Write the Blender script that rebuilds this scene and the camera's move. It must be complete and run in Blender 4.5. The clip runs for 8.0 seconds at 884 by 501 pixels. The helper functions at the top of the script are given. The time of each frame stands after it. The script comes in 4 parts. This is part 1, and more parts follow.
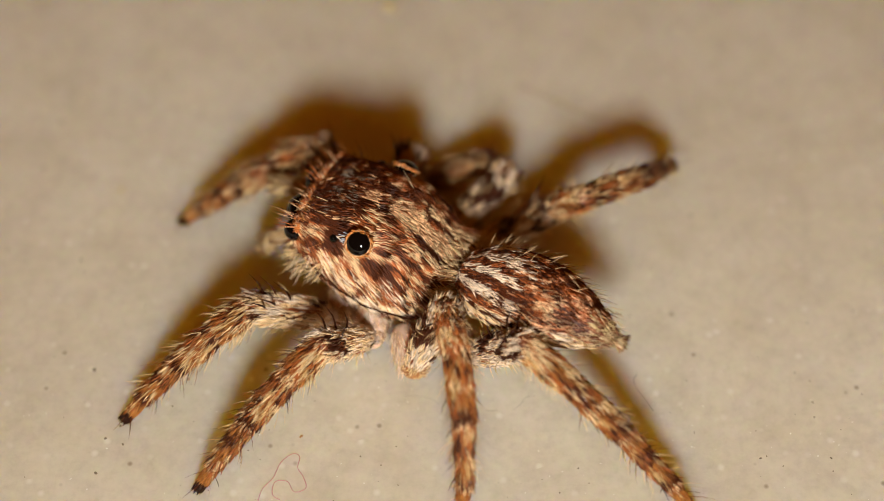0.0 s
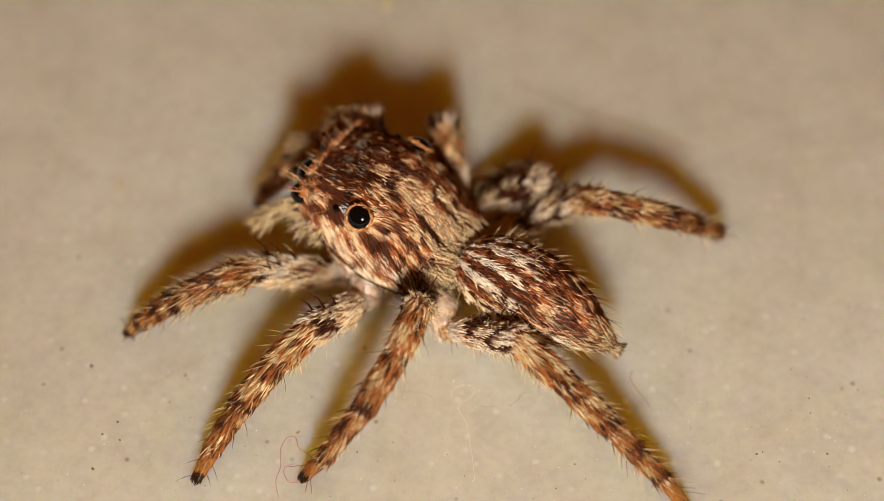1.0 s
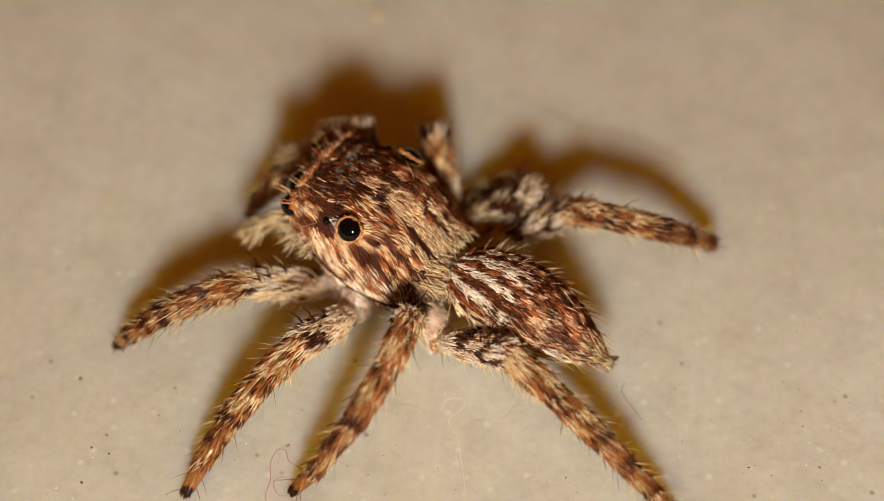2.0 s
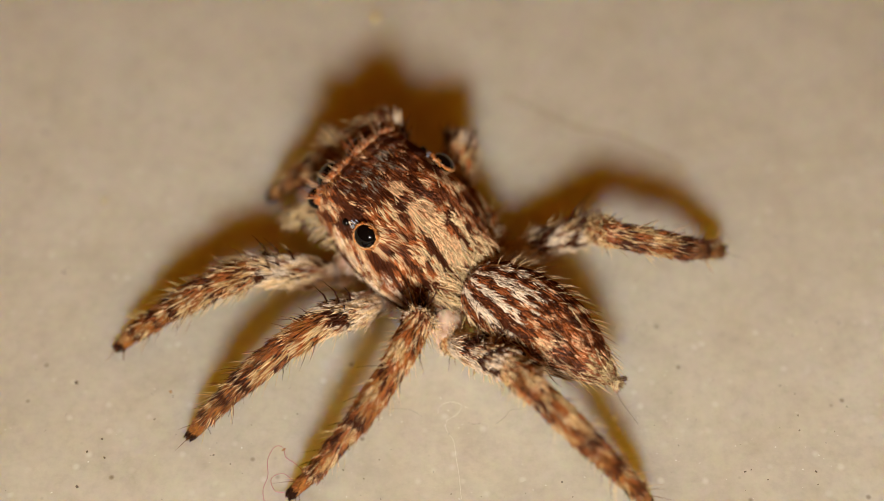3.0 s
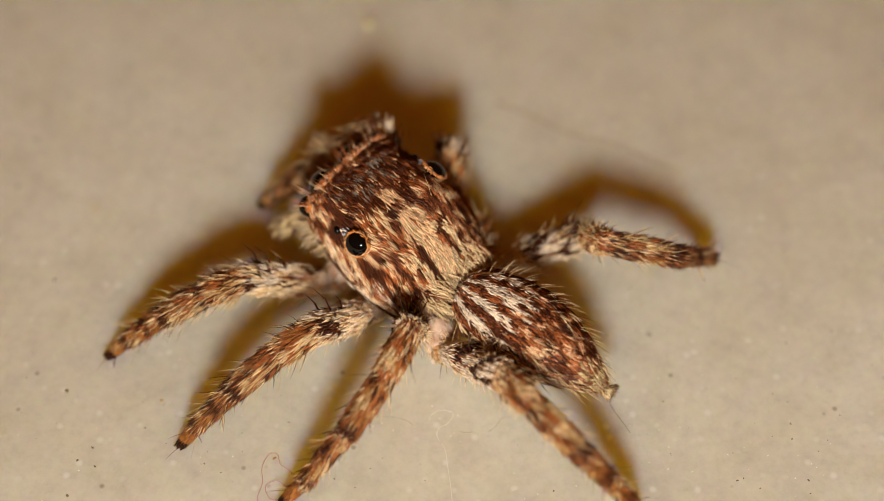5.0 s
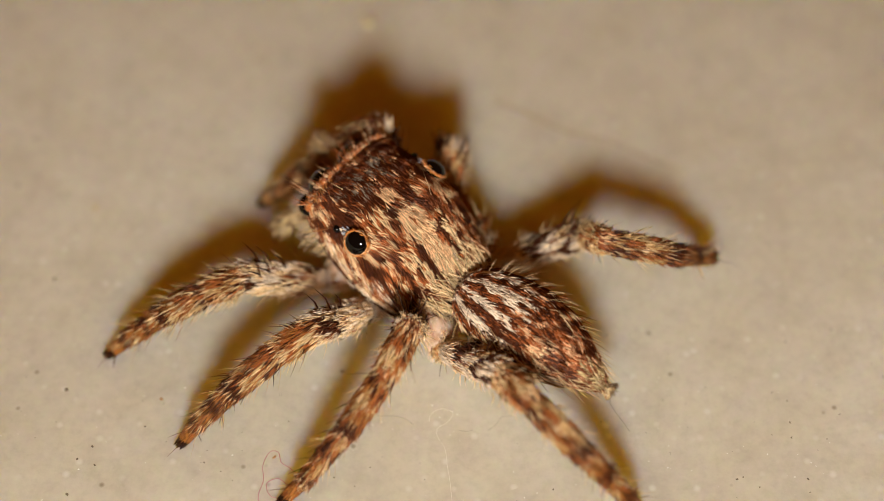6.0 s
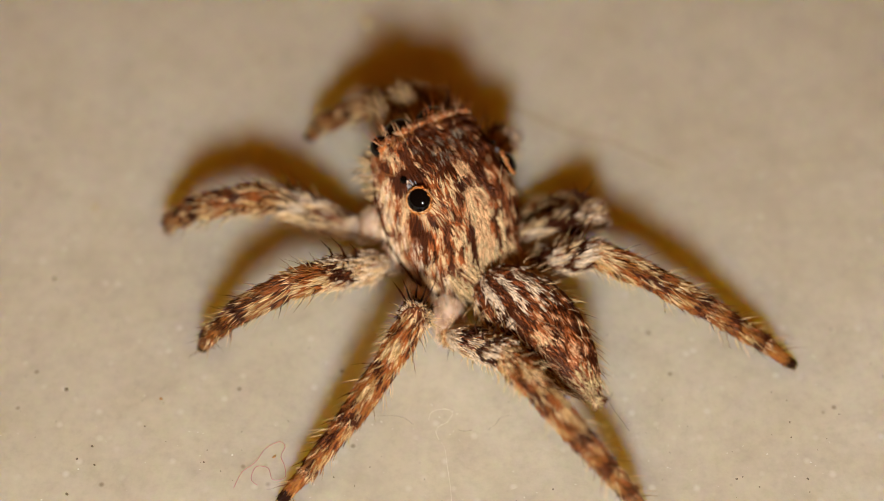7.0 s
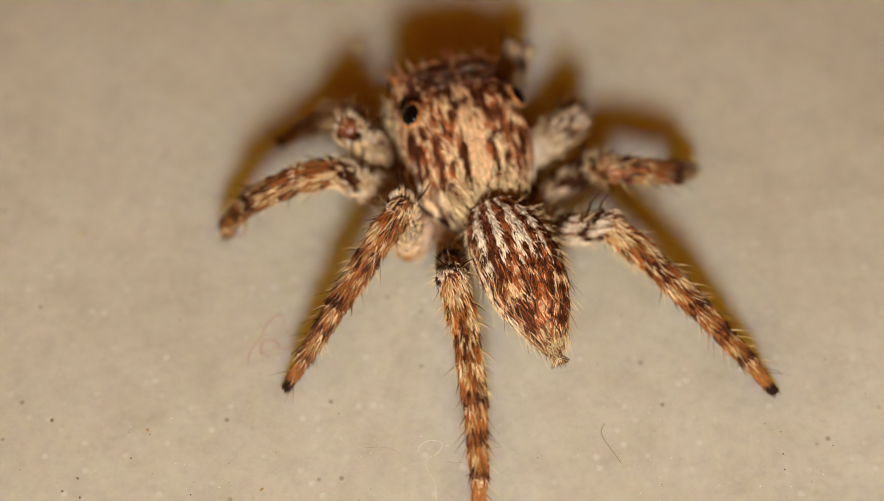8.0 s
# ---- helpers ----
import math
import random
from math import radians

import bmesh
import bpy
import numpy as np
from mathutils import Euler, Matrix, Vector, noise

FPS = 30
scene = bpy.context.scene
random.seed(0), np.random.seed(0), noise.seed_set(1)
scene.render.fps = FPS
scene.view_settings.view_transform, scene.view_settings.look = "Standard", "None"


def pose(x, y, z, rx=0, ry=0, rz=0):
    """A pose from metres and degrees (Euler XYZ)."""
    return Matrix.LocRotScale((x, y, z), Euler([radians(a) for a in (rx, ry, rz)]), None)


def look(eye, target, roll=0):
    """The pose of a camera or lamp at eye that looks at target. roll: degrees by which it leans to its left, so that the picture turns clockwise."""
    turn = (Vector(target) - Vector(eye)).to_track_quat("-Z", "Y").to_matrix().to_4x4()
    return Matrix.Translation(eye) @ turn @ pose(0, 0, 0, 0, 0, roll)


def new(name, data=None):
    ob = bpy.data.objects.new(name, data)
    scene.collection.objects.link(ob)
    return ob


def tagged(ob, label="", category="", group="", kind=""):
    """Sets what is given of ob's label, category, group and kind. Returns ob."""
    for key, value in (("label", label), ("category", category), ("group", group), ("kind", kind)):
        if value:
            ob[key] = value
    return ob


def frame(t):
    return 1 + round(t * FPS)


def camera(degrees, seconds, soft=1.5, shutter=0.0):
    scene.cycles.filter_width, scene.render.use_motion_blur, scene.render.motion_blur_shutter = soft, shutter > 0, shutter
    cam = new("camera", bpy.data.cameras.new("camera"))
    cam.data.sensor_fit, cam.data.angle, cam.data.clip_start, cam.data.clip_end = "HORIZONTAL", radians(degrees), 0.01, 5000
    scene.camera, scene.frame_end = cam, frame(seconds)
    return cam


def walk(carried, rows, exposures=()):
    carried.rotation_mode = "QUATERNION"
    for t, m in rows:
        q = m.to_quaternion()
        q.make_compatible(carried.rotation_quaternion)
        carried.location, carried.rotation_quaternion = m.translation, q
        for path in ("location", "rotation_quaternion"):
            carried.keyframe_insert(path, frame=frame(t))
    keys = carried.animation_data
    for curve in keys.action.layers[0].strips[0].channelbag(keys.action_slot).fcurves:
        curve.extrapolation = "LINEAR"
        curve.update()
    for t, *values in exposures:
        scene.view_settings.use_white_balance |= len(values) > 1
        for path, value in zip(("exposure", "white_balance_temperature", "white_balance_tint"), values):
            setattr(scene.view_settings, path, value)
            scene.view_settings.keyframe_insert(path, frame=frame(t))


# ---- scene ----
MM = 0.001  # all sizes below are in millimetres

# ---- camera: a close-up lens held over the spider, drifting slowly ----
cam = camera(28, 8.0, soft=0.65)
cam.data.dof.use_dof = True
cam.data.dof.focus_distance = 38.7 * MM
cam.data.dof.aperture_fstop = 36.0
TILT = radians(56)
REACH = 42.0


def aim(x, y):
    eye = (x, y - REACH * math.cos(TILT), REACH * math.sin(TILT))
    return look(Vector(eye) * MM, Vector((x, y, 0)) * MM)


walk(cam, [(t, aim(x, y)) for t, x, y in (
    (0.0, -0.521, -0.563), (0.4, -0.505, -0.600), (0.5, -0.489, -0.622), (0.7, -0.483, -0.622),
    (0.8, -0.454, -0.652), (1.0, -0.446, -0.666), (1.5, -0.352, -0.475), (1.7, -0.297, -0.401),
    (2.8, -0.172, -0.269), (3.0, -0.151, -0.233), (3.5, -0.061, -0.022), (4.0, 0.000, 0.000),
    (4.5, 0.026, -0.007), (6.0, 0.044, -0.051), (6.5, 0.049, -0.058), (7.0, 0.049, -0.058),
    (7.4, 0.048, -0.051), (7.5, 0.038, 0.029), (7.8, 0.038, 0.058), (7.9, 0.146, 0.368),
    (8.0, 0.278, 0.732))], exposures=((0.0, 0.01), (6.5, 0.01), (7.5, 0.03), (8.0, 0.04)))

# ---- light: the phone's small lamp beside the lens, and the dim warm room ----
world = bpy.data.worlds.new("room")
scene.world = world
world.use_nodes = True
# room fill pushed to a saturated orange that tints the shadows amber
world.node_tree.nodes["Background"].inputs[0].default_value = (1.0, 0.30, 0.018, 1)
world.node_tree.nodes["Background"].inputs[1].default_value = 0.135

lamp_data = bpy.data.lights.new("phone_lamp", "AREA")
lamp_data.shape, lamp_data.size, lamp_data.energy = "DISK", 12.5 * MM, 0.0770
lamp_data.color = (0.947, 0.957, 0.885)
lamp = new("phone_lamp", lamp_data)
lamp.matrix_world = look(Vector((1.3, -62, 41.0)) * MM, Vector((0, 1, 0)) * MM)


# ---- materials ----
def material(name):
    m = bpy.data.materials.new(name)
    m.use_nodes = True
    return m, m.node_tree.nodes, m.node_tree.links, m.node_tree.nodes["Principled BSDF"]


def tinted(name, rough, spread, spec, thin):
    """A coat whose colour is carried by the mesh, each hair a little different."""
    m, n, l, p = material(name)
    a = n.new("ShaderNodeAttribute")
    a.attribute_name = "tint"
    g = n.new("ShaderNodeNewGeometry")
    r = n.new("ShaderNodeMapRange")
    r.inputs["To Min"].default_value, r.inputs["To Max"].default_value = 1 - spread, 1 + spread
    l.new(g.outputs["Random Per Island"], r.inputs["Value"])
    v = n.new("ShaderNodeVectorMath")
    v.operation = "SCALE"
    l.new(a.outputs["Color"], v.inputs[0])
    l.new(r.outputs["Result"], v.inputs["Scale"])
    l.new(v.outputs[0], p.inputs["Base Color"])
    p.inputs["Roughness"].default_value = rough
    p.inputs["Specular IOR Level"].default_value = spec
    soft = n.new("ShaderNodeBsdfTranslucent")
    both = n.new("ShaderNodeMixShader")
    both.inputs["Fac"].default_value = thin
    l.new(v.outputs[0], soft.inputs["Color"])
    l.new(p.outputs["BSDF"], both.inputs[1])
    l.new(soft.outputs["BSDF"], both.inputs[2])
    l.new(both.outputs["Shader"], n["Material Output"].inputs["Surface"])
    return m


def skin_material():
    m, n, l, p = material("spider_skin")
    a = n.new("ShaderNodeAttribute")
    a.attribute_name = "tint"
    co = n.new("ShaderNodeTexCoord")
    t = n.new("ShaderNodeTexNoise")
    t.inputs["Scale"].default_value = 6000
    t.inputs["Detail"].default_value = 5
    l.new(co.outputs["Object"], t.inputs["Vector"])
    r = n.new("ShaderNodeMapRange")
    r.inputs["To Min"].default_value, r.inputs["To Max"].default_value = 0.55, 1.45
    l.new(t.outputs["Fac"], r.inputs["Value"])
    v = n.new("ShaderNodeVectorMath")
    v.operation = "SCALE"
    l.new(a.outputs["Color"], v.inputs[0])
    l.new(r.outputs["Result"], v.inputs["Scale"])
    l.new(v.outputs[0], p.inputs["Base Color"])
    b = n.new("ShaderNodeBump")
    b.inputs["Distance"].default_value = 0.02 * MM
    b.inputs["Strength"].default_value = 0.7
    l.new(t.outputs["Fac"], b.inputs["Height"])
    l.new(b.outputs["Normal"], p.inputs["Normal"])
    p.inputs["Roughness"].default_value = 0.38
    return m


def plain(name, colour, rough, spec=0.5):
    m, n, l, p = material(name)
    p.inputs["Base Color"].default_value = (*colour, 1)
    p.inputs["Roughness"].default_value = rough
    p.inputs["Specular IOR Level"].default_value = spec
    return m


def joint_material():
    """Soft, slightly see-through skin between the leg joints."""
    m, n, l, p = material("pale_joint_skin")
    co = n.new("ShaderNodeTexCoord")
    t = n.new("ShaderNodeTexNoise")
    t.inputs["Scale"].default_value, t.inputs["Detail"].default_value = 4200, 5
    l.new(co.outputs["Object"], t.inputs["Vector"])
    r = n.new("ShaderNodeValToRGB")
    r.color_ramp.elements[0].position, r.color_ramp.elements[0].color = 0.36, (0.46, 0.24, 0.15, 1)
    r.color_ramp.elements[1].position, r.color_ramp.elements[1].color = 0.60, (0.76, 0.53, 0.40, 1)
    l.new(t.outputs["Fac"], r.inputs["Fac"])
    l.new(r.outputs["Color"], p.inputs["Base Color"])
    b = n.new("ShaderNodeBump")
    b.inputs["Distance"].default_value, b.inputs["Strength"].default_value = 0.06 * MM, 0.8
    l.new(t.outputs["Fac"], b.inputs["Height"])
    l.new(b.outputs["Normal"], p.inputs["Normal"])
    p.inputs["Roughness"].default_value = 0.22
    p.inputs["Subsurface Weight"].default_value = 0.6
    p.inputs["Subsurface Radius"].default_value = (1.0, 0.5, 0.3)
    p.inputs["Subsurface Scale"].default_value = 0.25 * MM
    return m


def table_material():
    m, n, l, p = material("pale_stone_tile")
    co = n.new("ShaderNodeTexCoord")

    def noise_at(scale, detail, rough=0.55):
        t = n.new("ShaderNodeTexNoise")
        t.inputs["Scale"].default_value, t.inputs["Detail"].default_value = scale, detail
        t.inputs["Roughness"].default_value = rough
        l.new(co.outputs["Object"], t.inputs["Vector"])
        return t.outputs["Fac"]

    def ramp(fac, stops):
        r = n.new("ShaderNodeValToRGB")
        l.new(fac, r.inputs["Fac"])
        e = r.color_ramp.elements
        while len(e) < len(stops):
            e.new(0.5)
        for k, (at, c) in zip(e, stops):
            k.position, k.color = at, (*c, 1)
        return r.outputs["Color"]

    def mix(mode, fac, a, b):
        x = n.new("ShaderNodeMix")
        x.data_type, x.blend_type = "RGBA", mode
        if isinstance(fac, float):
            x.inputs["Factor"].default_value = fac
        else:
            l.new(fac, x.inputs["Factor"])
        l.new(a, x.inputs["A"])
        l.new(b, x.inputs["B"])
        return x.outputs["Result"]

    broad = ramp(noise_at(130, 3), [(0.3, (0.565, 0.485, 0.375)), (0.5, (0.600, 0.520, 0.405)), (0.7, (0.635, 0.560, 0.450))])
    cloud = ramp(noise_at(950, 5, 0.65), [(0.32, (0.90, 0.89, 0.875)), (0.5, (1.0, 1.0, 1.0)), (0.70, (1.055, 1.065, 1.075))])
    grain = ramp(noise_at(3600, 4, 0.65), [(0.28, (0.91, 0.90, 0.885)), (0.5, (1.0, 1.0, 1.0)), (0.74, (1.05, 1.055, 1.06))])
    both = mix("MULTIPLY", 1.0, mix("MULTIPLY", 1.0, broad, cloud), grain)
    cells = n.new("ShaderNodeTexVoronoi")
    cells.inputs["Scale"].default_value = 900
    l.new(co.outputs["Object"], cells.inputs["Vector"])
    dots = ramp(cells.outputs["Distance"], [(0.025, (1, 1, 1)), (0.075, (0, 0, 0))])
    pick = ramp(cells.outputs["Color"], [(0.66, (0, 0, 0)), (0.74, (1, 1, 1))])
    mask = mix("MULTIPLY", 1.0, dots, pick)
    flecks = n.new("ShaderNodeTexVoronoi")
    flecks.inputs["Scale"].default_value = 3200
    l.new(co.outputs["Object"], flecks.inputs["Vector"])
    fleck_mask = mix("MULTIPLY", 1.0, ramp(flecks.outputs["Distance"], [(0.12, (1, 1, 1)), (0.34, (0, 0, 0))]), ramp(flecks.outputs["Color"], [(0.62, (0, 0, 0)), (0.80, (0.75, 0.75, 0.75))]))
    pale = n.new("ShaderNodeRGB")
    pale.outputs[0].default_value = (0.72, 0.66, 0.57, 1)
    both = mix("MIX", fleck_mask, both, pale.outputs[0])
    dark = n.new("ShaderNodeRGB")
    dark.outputs[0].default_value = (0.22, 0.15, 0.09, 1)
    small = n.new("ShaderNodeTexVoronoi")
    small.inputs["Scale"].default_value = 2100
    l.new(co.outputs["Object"], small.inputs["Vector"])
    small_mask = mix("MULTIPLY", 1.0, ramp(small.outputs["Distance"], [(0.05, (0.7, 0.7, 0.7)), (0.16, (0, 0, 0))]), ramp(small.outputs["Color"], [(0.70, (0, 0, 0)), (0.78, (1, 1, 1))]))
    both = mix("MIX", small_mask, both, dark.outputs[0])
    final = mix("MIX", mask, both, dark.outputs[0])
    l.new(final, p.inputs["Base Color"])
    b = n.new("ShaderNodeBump")
    b.inputs["Distance"].default_value, b.inputs["Strength"].default_value = 0.03 * MM, 0.35
    l.new(noise_at(2600, 5, 0.7), b.inputs["Height"])
    l.new(b.outputs["Normal"], p.inputs["Normal"])
    p.inputs["Roughness"].default_value = 0.5
    p.inputs["Specular IOR Level"].default_value = 0.3
    # light bleeds through the pale glaze, red farthest
    p.inputs["Subsurface Weight"].default_value = 0.9
    p.inputs["Subsurface Radius"].default_value = (1.0, 0.70, 0.24)
    p.inputs["Subsurface Scale"].default_value = 3.0 * MM
    return m


FUR = tinted("spider_fur", 0.36, 0.38, 0.22, thin=0.08)
SKIN = skin_material()
JOINT = joint_material()
EYE = plain("black_eye", (0.002, 0.0015, 0.0015), 0.05, 0.28)
TABLE = table_material()
RED_THREAD = plain("red_thread", (0.56, 0.20, 0.23), 0.5)
DARK_THREAD = plain("dark_thread", (0.26, 0.21, 0.15), 0.6)
PALE_THREAD = plain("pale_thread", (0.88, 0.83, 0.74), 0.3)
GRIT = plain("brown_grit", (0.17, 0.125, 0.085), 0.9)
GRIT_PALE = plain("pale_grit", (0.85, 0.80, 0.72), 0.15, 0.8)
GRIT_TAN = plain("tan_crumb", (0.42, 0.22, 0.08), 0.8)
GRIT_YELLOW = plain("yellow_crumb", (0.58, 0.47, 0.24), 0.9)
FAINT_THREAD = plain("faint_thread", (0.34, 0.25, 0.15), 0.7)

# colours of the scales and hairs
CREAM = np.array((0.81, 0.56, 0.305))
WHITE = np.array((0.80, 0.62, 0.46))
PEACH = np.array((0.83, 0.485, 0.255))
RUST = np.array((0.33, 0.088, 0.024))
ORANGE = np.array((0.52, 0.205, 0.05))
DARK = np.array((0.064, 0.0150, 0.0048))
UMBER = np.array((0.20, 0.055, 0.019))
BROWN = np.array((0.35, 0.135, 0.038))
GREY = np.array((0.20, 0.15, 0.11))
YELLOW = np.array((0.72, 0.51, 0.24))
PINK = np.array((0.68, 0.50, 0.40))
TAWNY = np.array((0.33, 0.092, 0.022))
HONEY = np.array((0.47, 0.172, 0.036))
STRAW = np.array((0.63, 0.38, 0.155))


# ---- mesh tools ----
class Shape:
    """Collects rigid pieces, in millimetres, into one mesh with a colour at every vertex."""

    def __init__(self):
        self.v, self.f, self.c, self.m, self.n = [], [], [], [], 0

    def add(self, verts, faces, tint, slot=0):
        verts = np.asarray(verts, float)
        self.v.append(verts)
        self.c.append(np.broadcast_to(np.asarray(tint, float), verts.shape))
        n = self.n
        self.f.extend([tuple(i + n for i in f) for f in faces])
        self.m.extend([slot] * len(faces))
        self.n += len(verts)

    def strands(self, root, way, bend, length, radius, tint, slot=0):
        """Hairs: three-sided tapering strands from root along way, curving towards bend."""
        k = len(root)
        if not k:
            return
        length, radius = np.broadcast_to(length, k)[:, None], np.broadcast_to(radius, k)[:, None]
        way = way / np.linalg.norm(way, axis=1)[:, None]
        side = np.cross(way, np.array((0.31, 0.17, 0.93)))
        side /= np.linalg.norm(side, axis=1)[:, None] + 1e-9
        up = np.cross(side, way)
        mid = root + way * length * 0.5 + bend * length * 0.08
        tip = root + way * length + bend * length * 0.35
        verts = np.empty((k, 7, 3))
        for j in range(3):
            a = j * 2 * math.pi / 3
            off = side * math.cos(a) + up * math.sin(a)
            verts[:, j] = root + off * radius
            verts[:, 3 + j] = mid + off * radius * 0.85
        verts[:, 6] = tip
        base = [(0, 1, 4, 3), (1, 2, 5, 4), (2, 0, 3, 5), (3, 4, 6), (4, 5, 6), (5, 3, 6)]
        n = self.n
        self.v.append(verts.reshape(-1, 3))
        self.c.append(np.repeat(np.asarray(tint, float) * np.ones((k, 3)), 7, axis=0))
        self.f.extend([tuple(n + 7 * i + q for q in f) for i in range(k) for f in base])
        self.m.extend([slot] * (6 * k))
        self.n += 7 * k

    def mesh(self, name, mats, smooth=True):
        me = bpy.data.meshes.new(name)
        me.from_pydata((np.concatenate(self.v) * MM).tolist(), [], self.f)
        for m in mats:
            me.materials.append(m)
        me.polygons.foreach_set("material_index", self.m)
        me.polygons.foreach_set("use_smooth", [smooth] * len(self.f))
        col = me.color_attributes.new("tint", "FLOAT_COLOR", "POINT")
        c = np.concatenate(self.c)
        col.data.foreach_set("color", np.hstack([c, np.ones((len(c), 1))]).ravel())
        me.update()
        return me


def part(name, mesh, parent, label=""):
    ob = new(name, mesh)
    ob.parent = parent
    return tagged(ob, label)


def tube(path, radii, sides=12):
    """A closed tube along points, with round ends where the radius shrinks."""
    path = np.asarray(path, float)
    verts, faces = [], []
    for i, (p, r) in enumerate(zip(path, radii)):
        d = path[min(i + 1, len(path) - 1)] - path[max(i - 1, 0)]
        d = d / (np.linalg.norm(d) + 1e-9)
        s = np.cross(d, (0, 0, 1.0))
        if np.linalg.norm(s) < 1e-3:
            s = np.array((1.0, 0, 0))
        s /= np.linalg.norm(s)
        u = np.cross(s, d)
        for j in range(sides):
            a = 2 * math.pi * j / sides
            verts.append(p + r * (s * math.cos(a) + u * math.sin(a)))
    for i in range(len(path) - 1):
        for j in range(sides):
            k = (j + 1) % sides
            faces.append((i * sides + j, i * sides + k, (i + 1) * sides + k, (i + 1) * sides + j))
    faces.append(tuple(range(sides - 1, -1, -1)))
    faces.append(tuple((len(path) - 1) * sides + j for j in range(sides)))
    return np.array(verts), faces


def ball(centre, radii, rings=10, sides=16):
    verts, faces = [], []
    for i in range(1, rings):
        t = math.pi * i / rings
        for j in range(sides):
            a = 2 * math.pi * j / sides
            verts.append((math.sin(t) * math.cos(a), math.sin(t) * math.sin(a), math.cos(t)))
    verts += [(0, 0, 1), (0, 0, -1)]
    top, low = len(verts) - 2, len(verts) - 1
    for i in range(rings - 2):
        for j in range(sides):
            k = (j + 1) % sides
            faces.append((i * sides + j, (i + 1) * sides + j, (i + 1) * sides + k, i * sides + k))
    for j in range(sides):
        k = (j + 1) % sides
        faces.append((top, j, k))
        faces.append((low, (rings - 2) * sides + k, (rings - 2) * sides + j))
    return np.array(verts) * np.asarray(radii) + np.asarray(centre), faces


def clump(p, scale, seed=0.0):
    """Smooth noise in about -1..1 at each point, patches of 1/scale mm."""
    return np.array([noise.noise(Vector((x * scale + seed, y * scale - seed, z * scale + 3.1 * seed))) for x, y, z in p]) * 1.8


def tufts(rng, p, count, stretch, jitter=0.25):
    """Gathers hairs into tufts: for each hair the middle of its tuft and a random number that the tuft shares."""
    seeds = p[rng.choice(len(p), count, replace=False)]
    a, b = p * np.asarray(stretch), seeds * np.asarray(stretch)
    own = np.concatenate([((q[:, None, :] - b[None, :, :]) ** 2).sum(2).argmin(1) for q in np.array_split(a, max(1, len(a) // 800))])
    return seeds[own], (rng.random(count)[own] + rng.normal(0, jitter, len(p))) % 1.0


def choose(rng, k, options, draw=None):
    """A colour for each of k hairs: options are (weight array or number, colour); draw may hold random numbers shared by tufts."""
    w = np.stack([np.broadcast_to(np.clip(o[0], 0, None), k) for o in options], 1) + 1e-9
    w = w / w.sum(1, keepdims=True)
    pick = ((rng.random(k) if draw is None else draw)[:, None] > np.cumsum(w, 1)).sum(1).clip(0, len(options) - 1)
    return np.stack([o[1] for o in options])[pick]


def soft_step(x, a, b):
    t = np.clip((x - a) / (b - a), 0, 1)
    return t * t * (3 - 2 * t)


def metres(m):
    m = m.copy()
    m.translation *= MM
    return m


def body_pose(v):
    x, y, z, yaw, pitch, roll = v
    return Matrix.Translation((x, y, z)) @ Matrix.Rotation(radians(yaw), 4, "Z") @ Matrix.Rotation(radians(pitch), 4, "X") @ Matrix.Rotation(radians(roll), 4, "Y")


# ---- the ground: one wide pale tile ----
def tile():
    bm = bmesh.new()
    bmesh.ops.create_grid(bm, x_segments=1, y_segments=1, size=0.3)
    low = bmesh.ops.extrude_face_region(bm, geom=bm.faces[:])
    bmesh.ops.translate(bm, verts=[v for v in low["geom"] if isinstance(v, bmesh.types.BMVert)], vec=(0, 0, -0.009))
    bmesh.ops.recalc_face_normals(bm, faces=bm.faces[:])
    me = bpy.data.meshes.new("ground")
    bm.to_mesh(me)
    bm.free()
    me.materials.append(TABLE)
    tagged(new("ground", me), "pale beige speckled stone tile with fine dust", "tile", kind="structure")


tile()


# ---- the spider ----
CARAPACE_W = ((0, 0.50), (0.06, 0.88), (0.16, 1.18), (0.3, 1.42), (0.46, 1.50), (0.6, 1.47), (0.75, 1.42), (0.86, 1.36), (0.96, 1.27), (1, 1.20))
CARAPACE_H = ((0, 0.60), (0.06, 0.82), (0.16, 1.10), (0.3, 1.46), (0.45, 1.82), (0.58, 1.93), (0.75, 1.90), (0.9, 1.74), (0.97, 1.60), (1, 1.5))
CARAPACE_EDGE = ((0, 0.10), (0.2, 0.0), (0.5, 0.0), (0.68, 0.14), (0.80, 0.36), (0.90, 0.62), (1, 0.90))


def profile(table, s):
    a = np.array(table)
    return np.interp(s, a[:, 0], a[:, 1])


def carapace_point(s, phi):
    """s from the rear (0) to the face (1); phi from the left rim over the top to the right rim."""
    w, h, edge = profile(CARAPACE_W, s), profile(CARAPACE_H, s), profile(CARAPACE_EDGE, s)
    c, n = np.cos(phi), np.sin(phi)
    x = -w * np.sign(c) * np.abs(c) ** 0.50
    z = edge + (h - edge) * np.abs(n) ** 0.60
    y = -1.9 + 3.85 * s
    return np.stack([x, y + 0 * x, z], -1)


def normals_of(surface, s, phi, e=2e-3):
    a = surface(np.clip(s + e, 0, 1), phi) - surface(np.clip(s - e, 0, 1), phi)
    b = surface(s, phi + e) - surface(s, phi - e)
    n = np.cross(b, a)
    n /= np.linalg.norm(n, axis=1)[:, None] + 1e-9
    return n, a / (np.linalg.norm(a, axis=1)[:, None] + 1e-9)


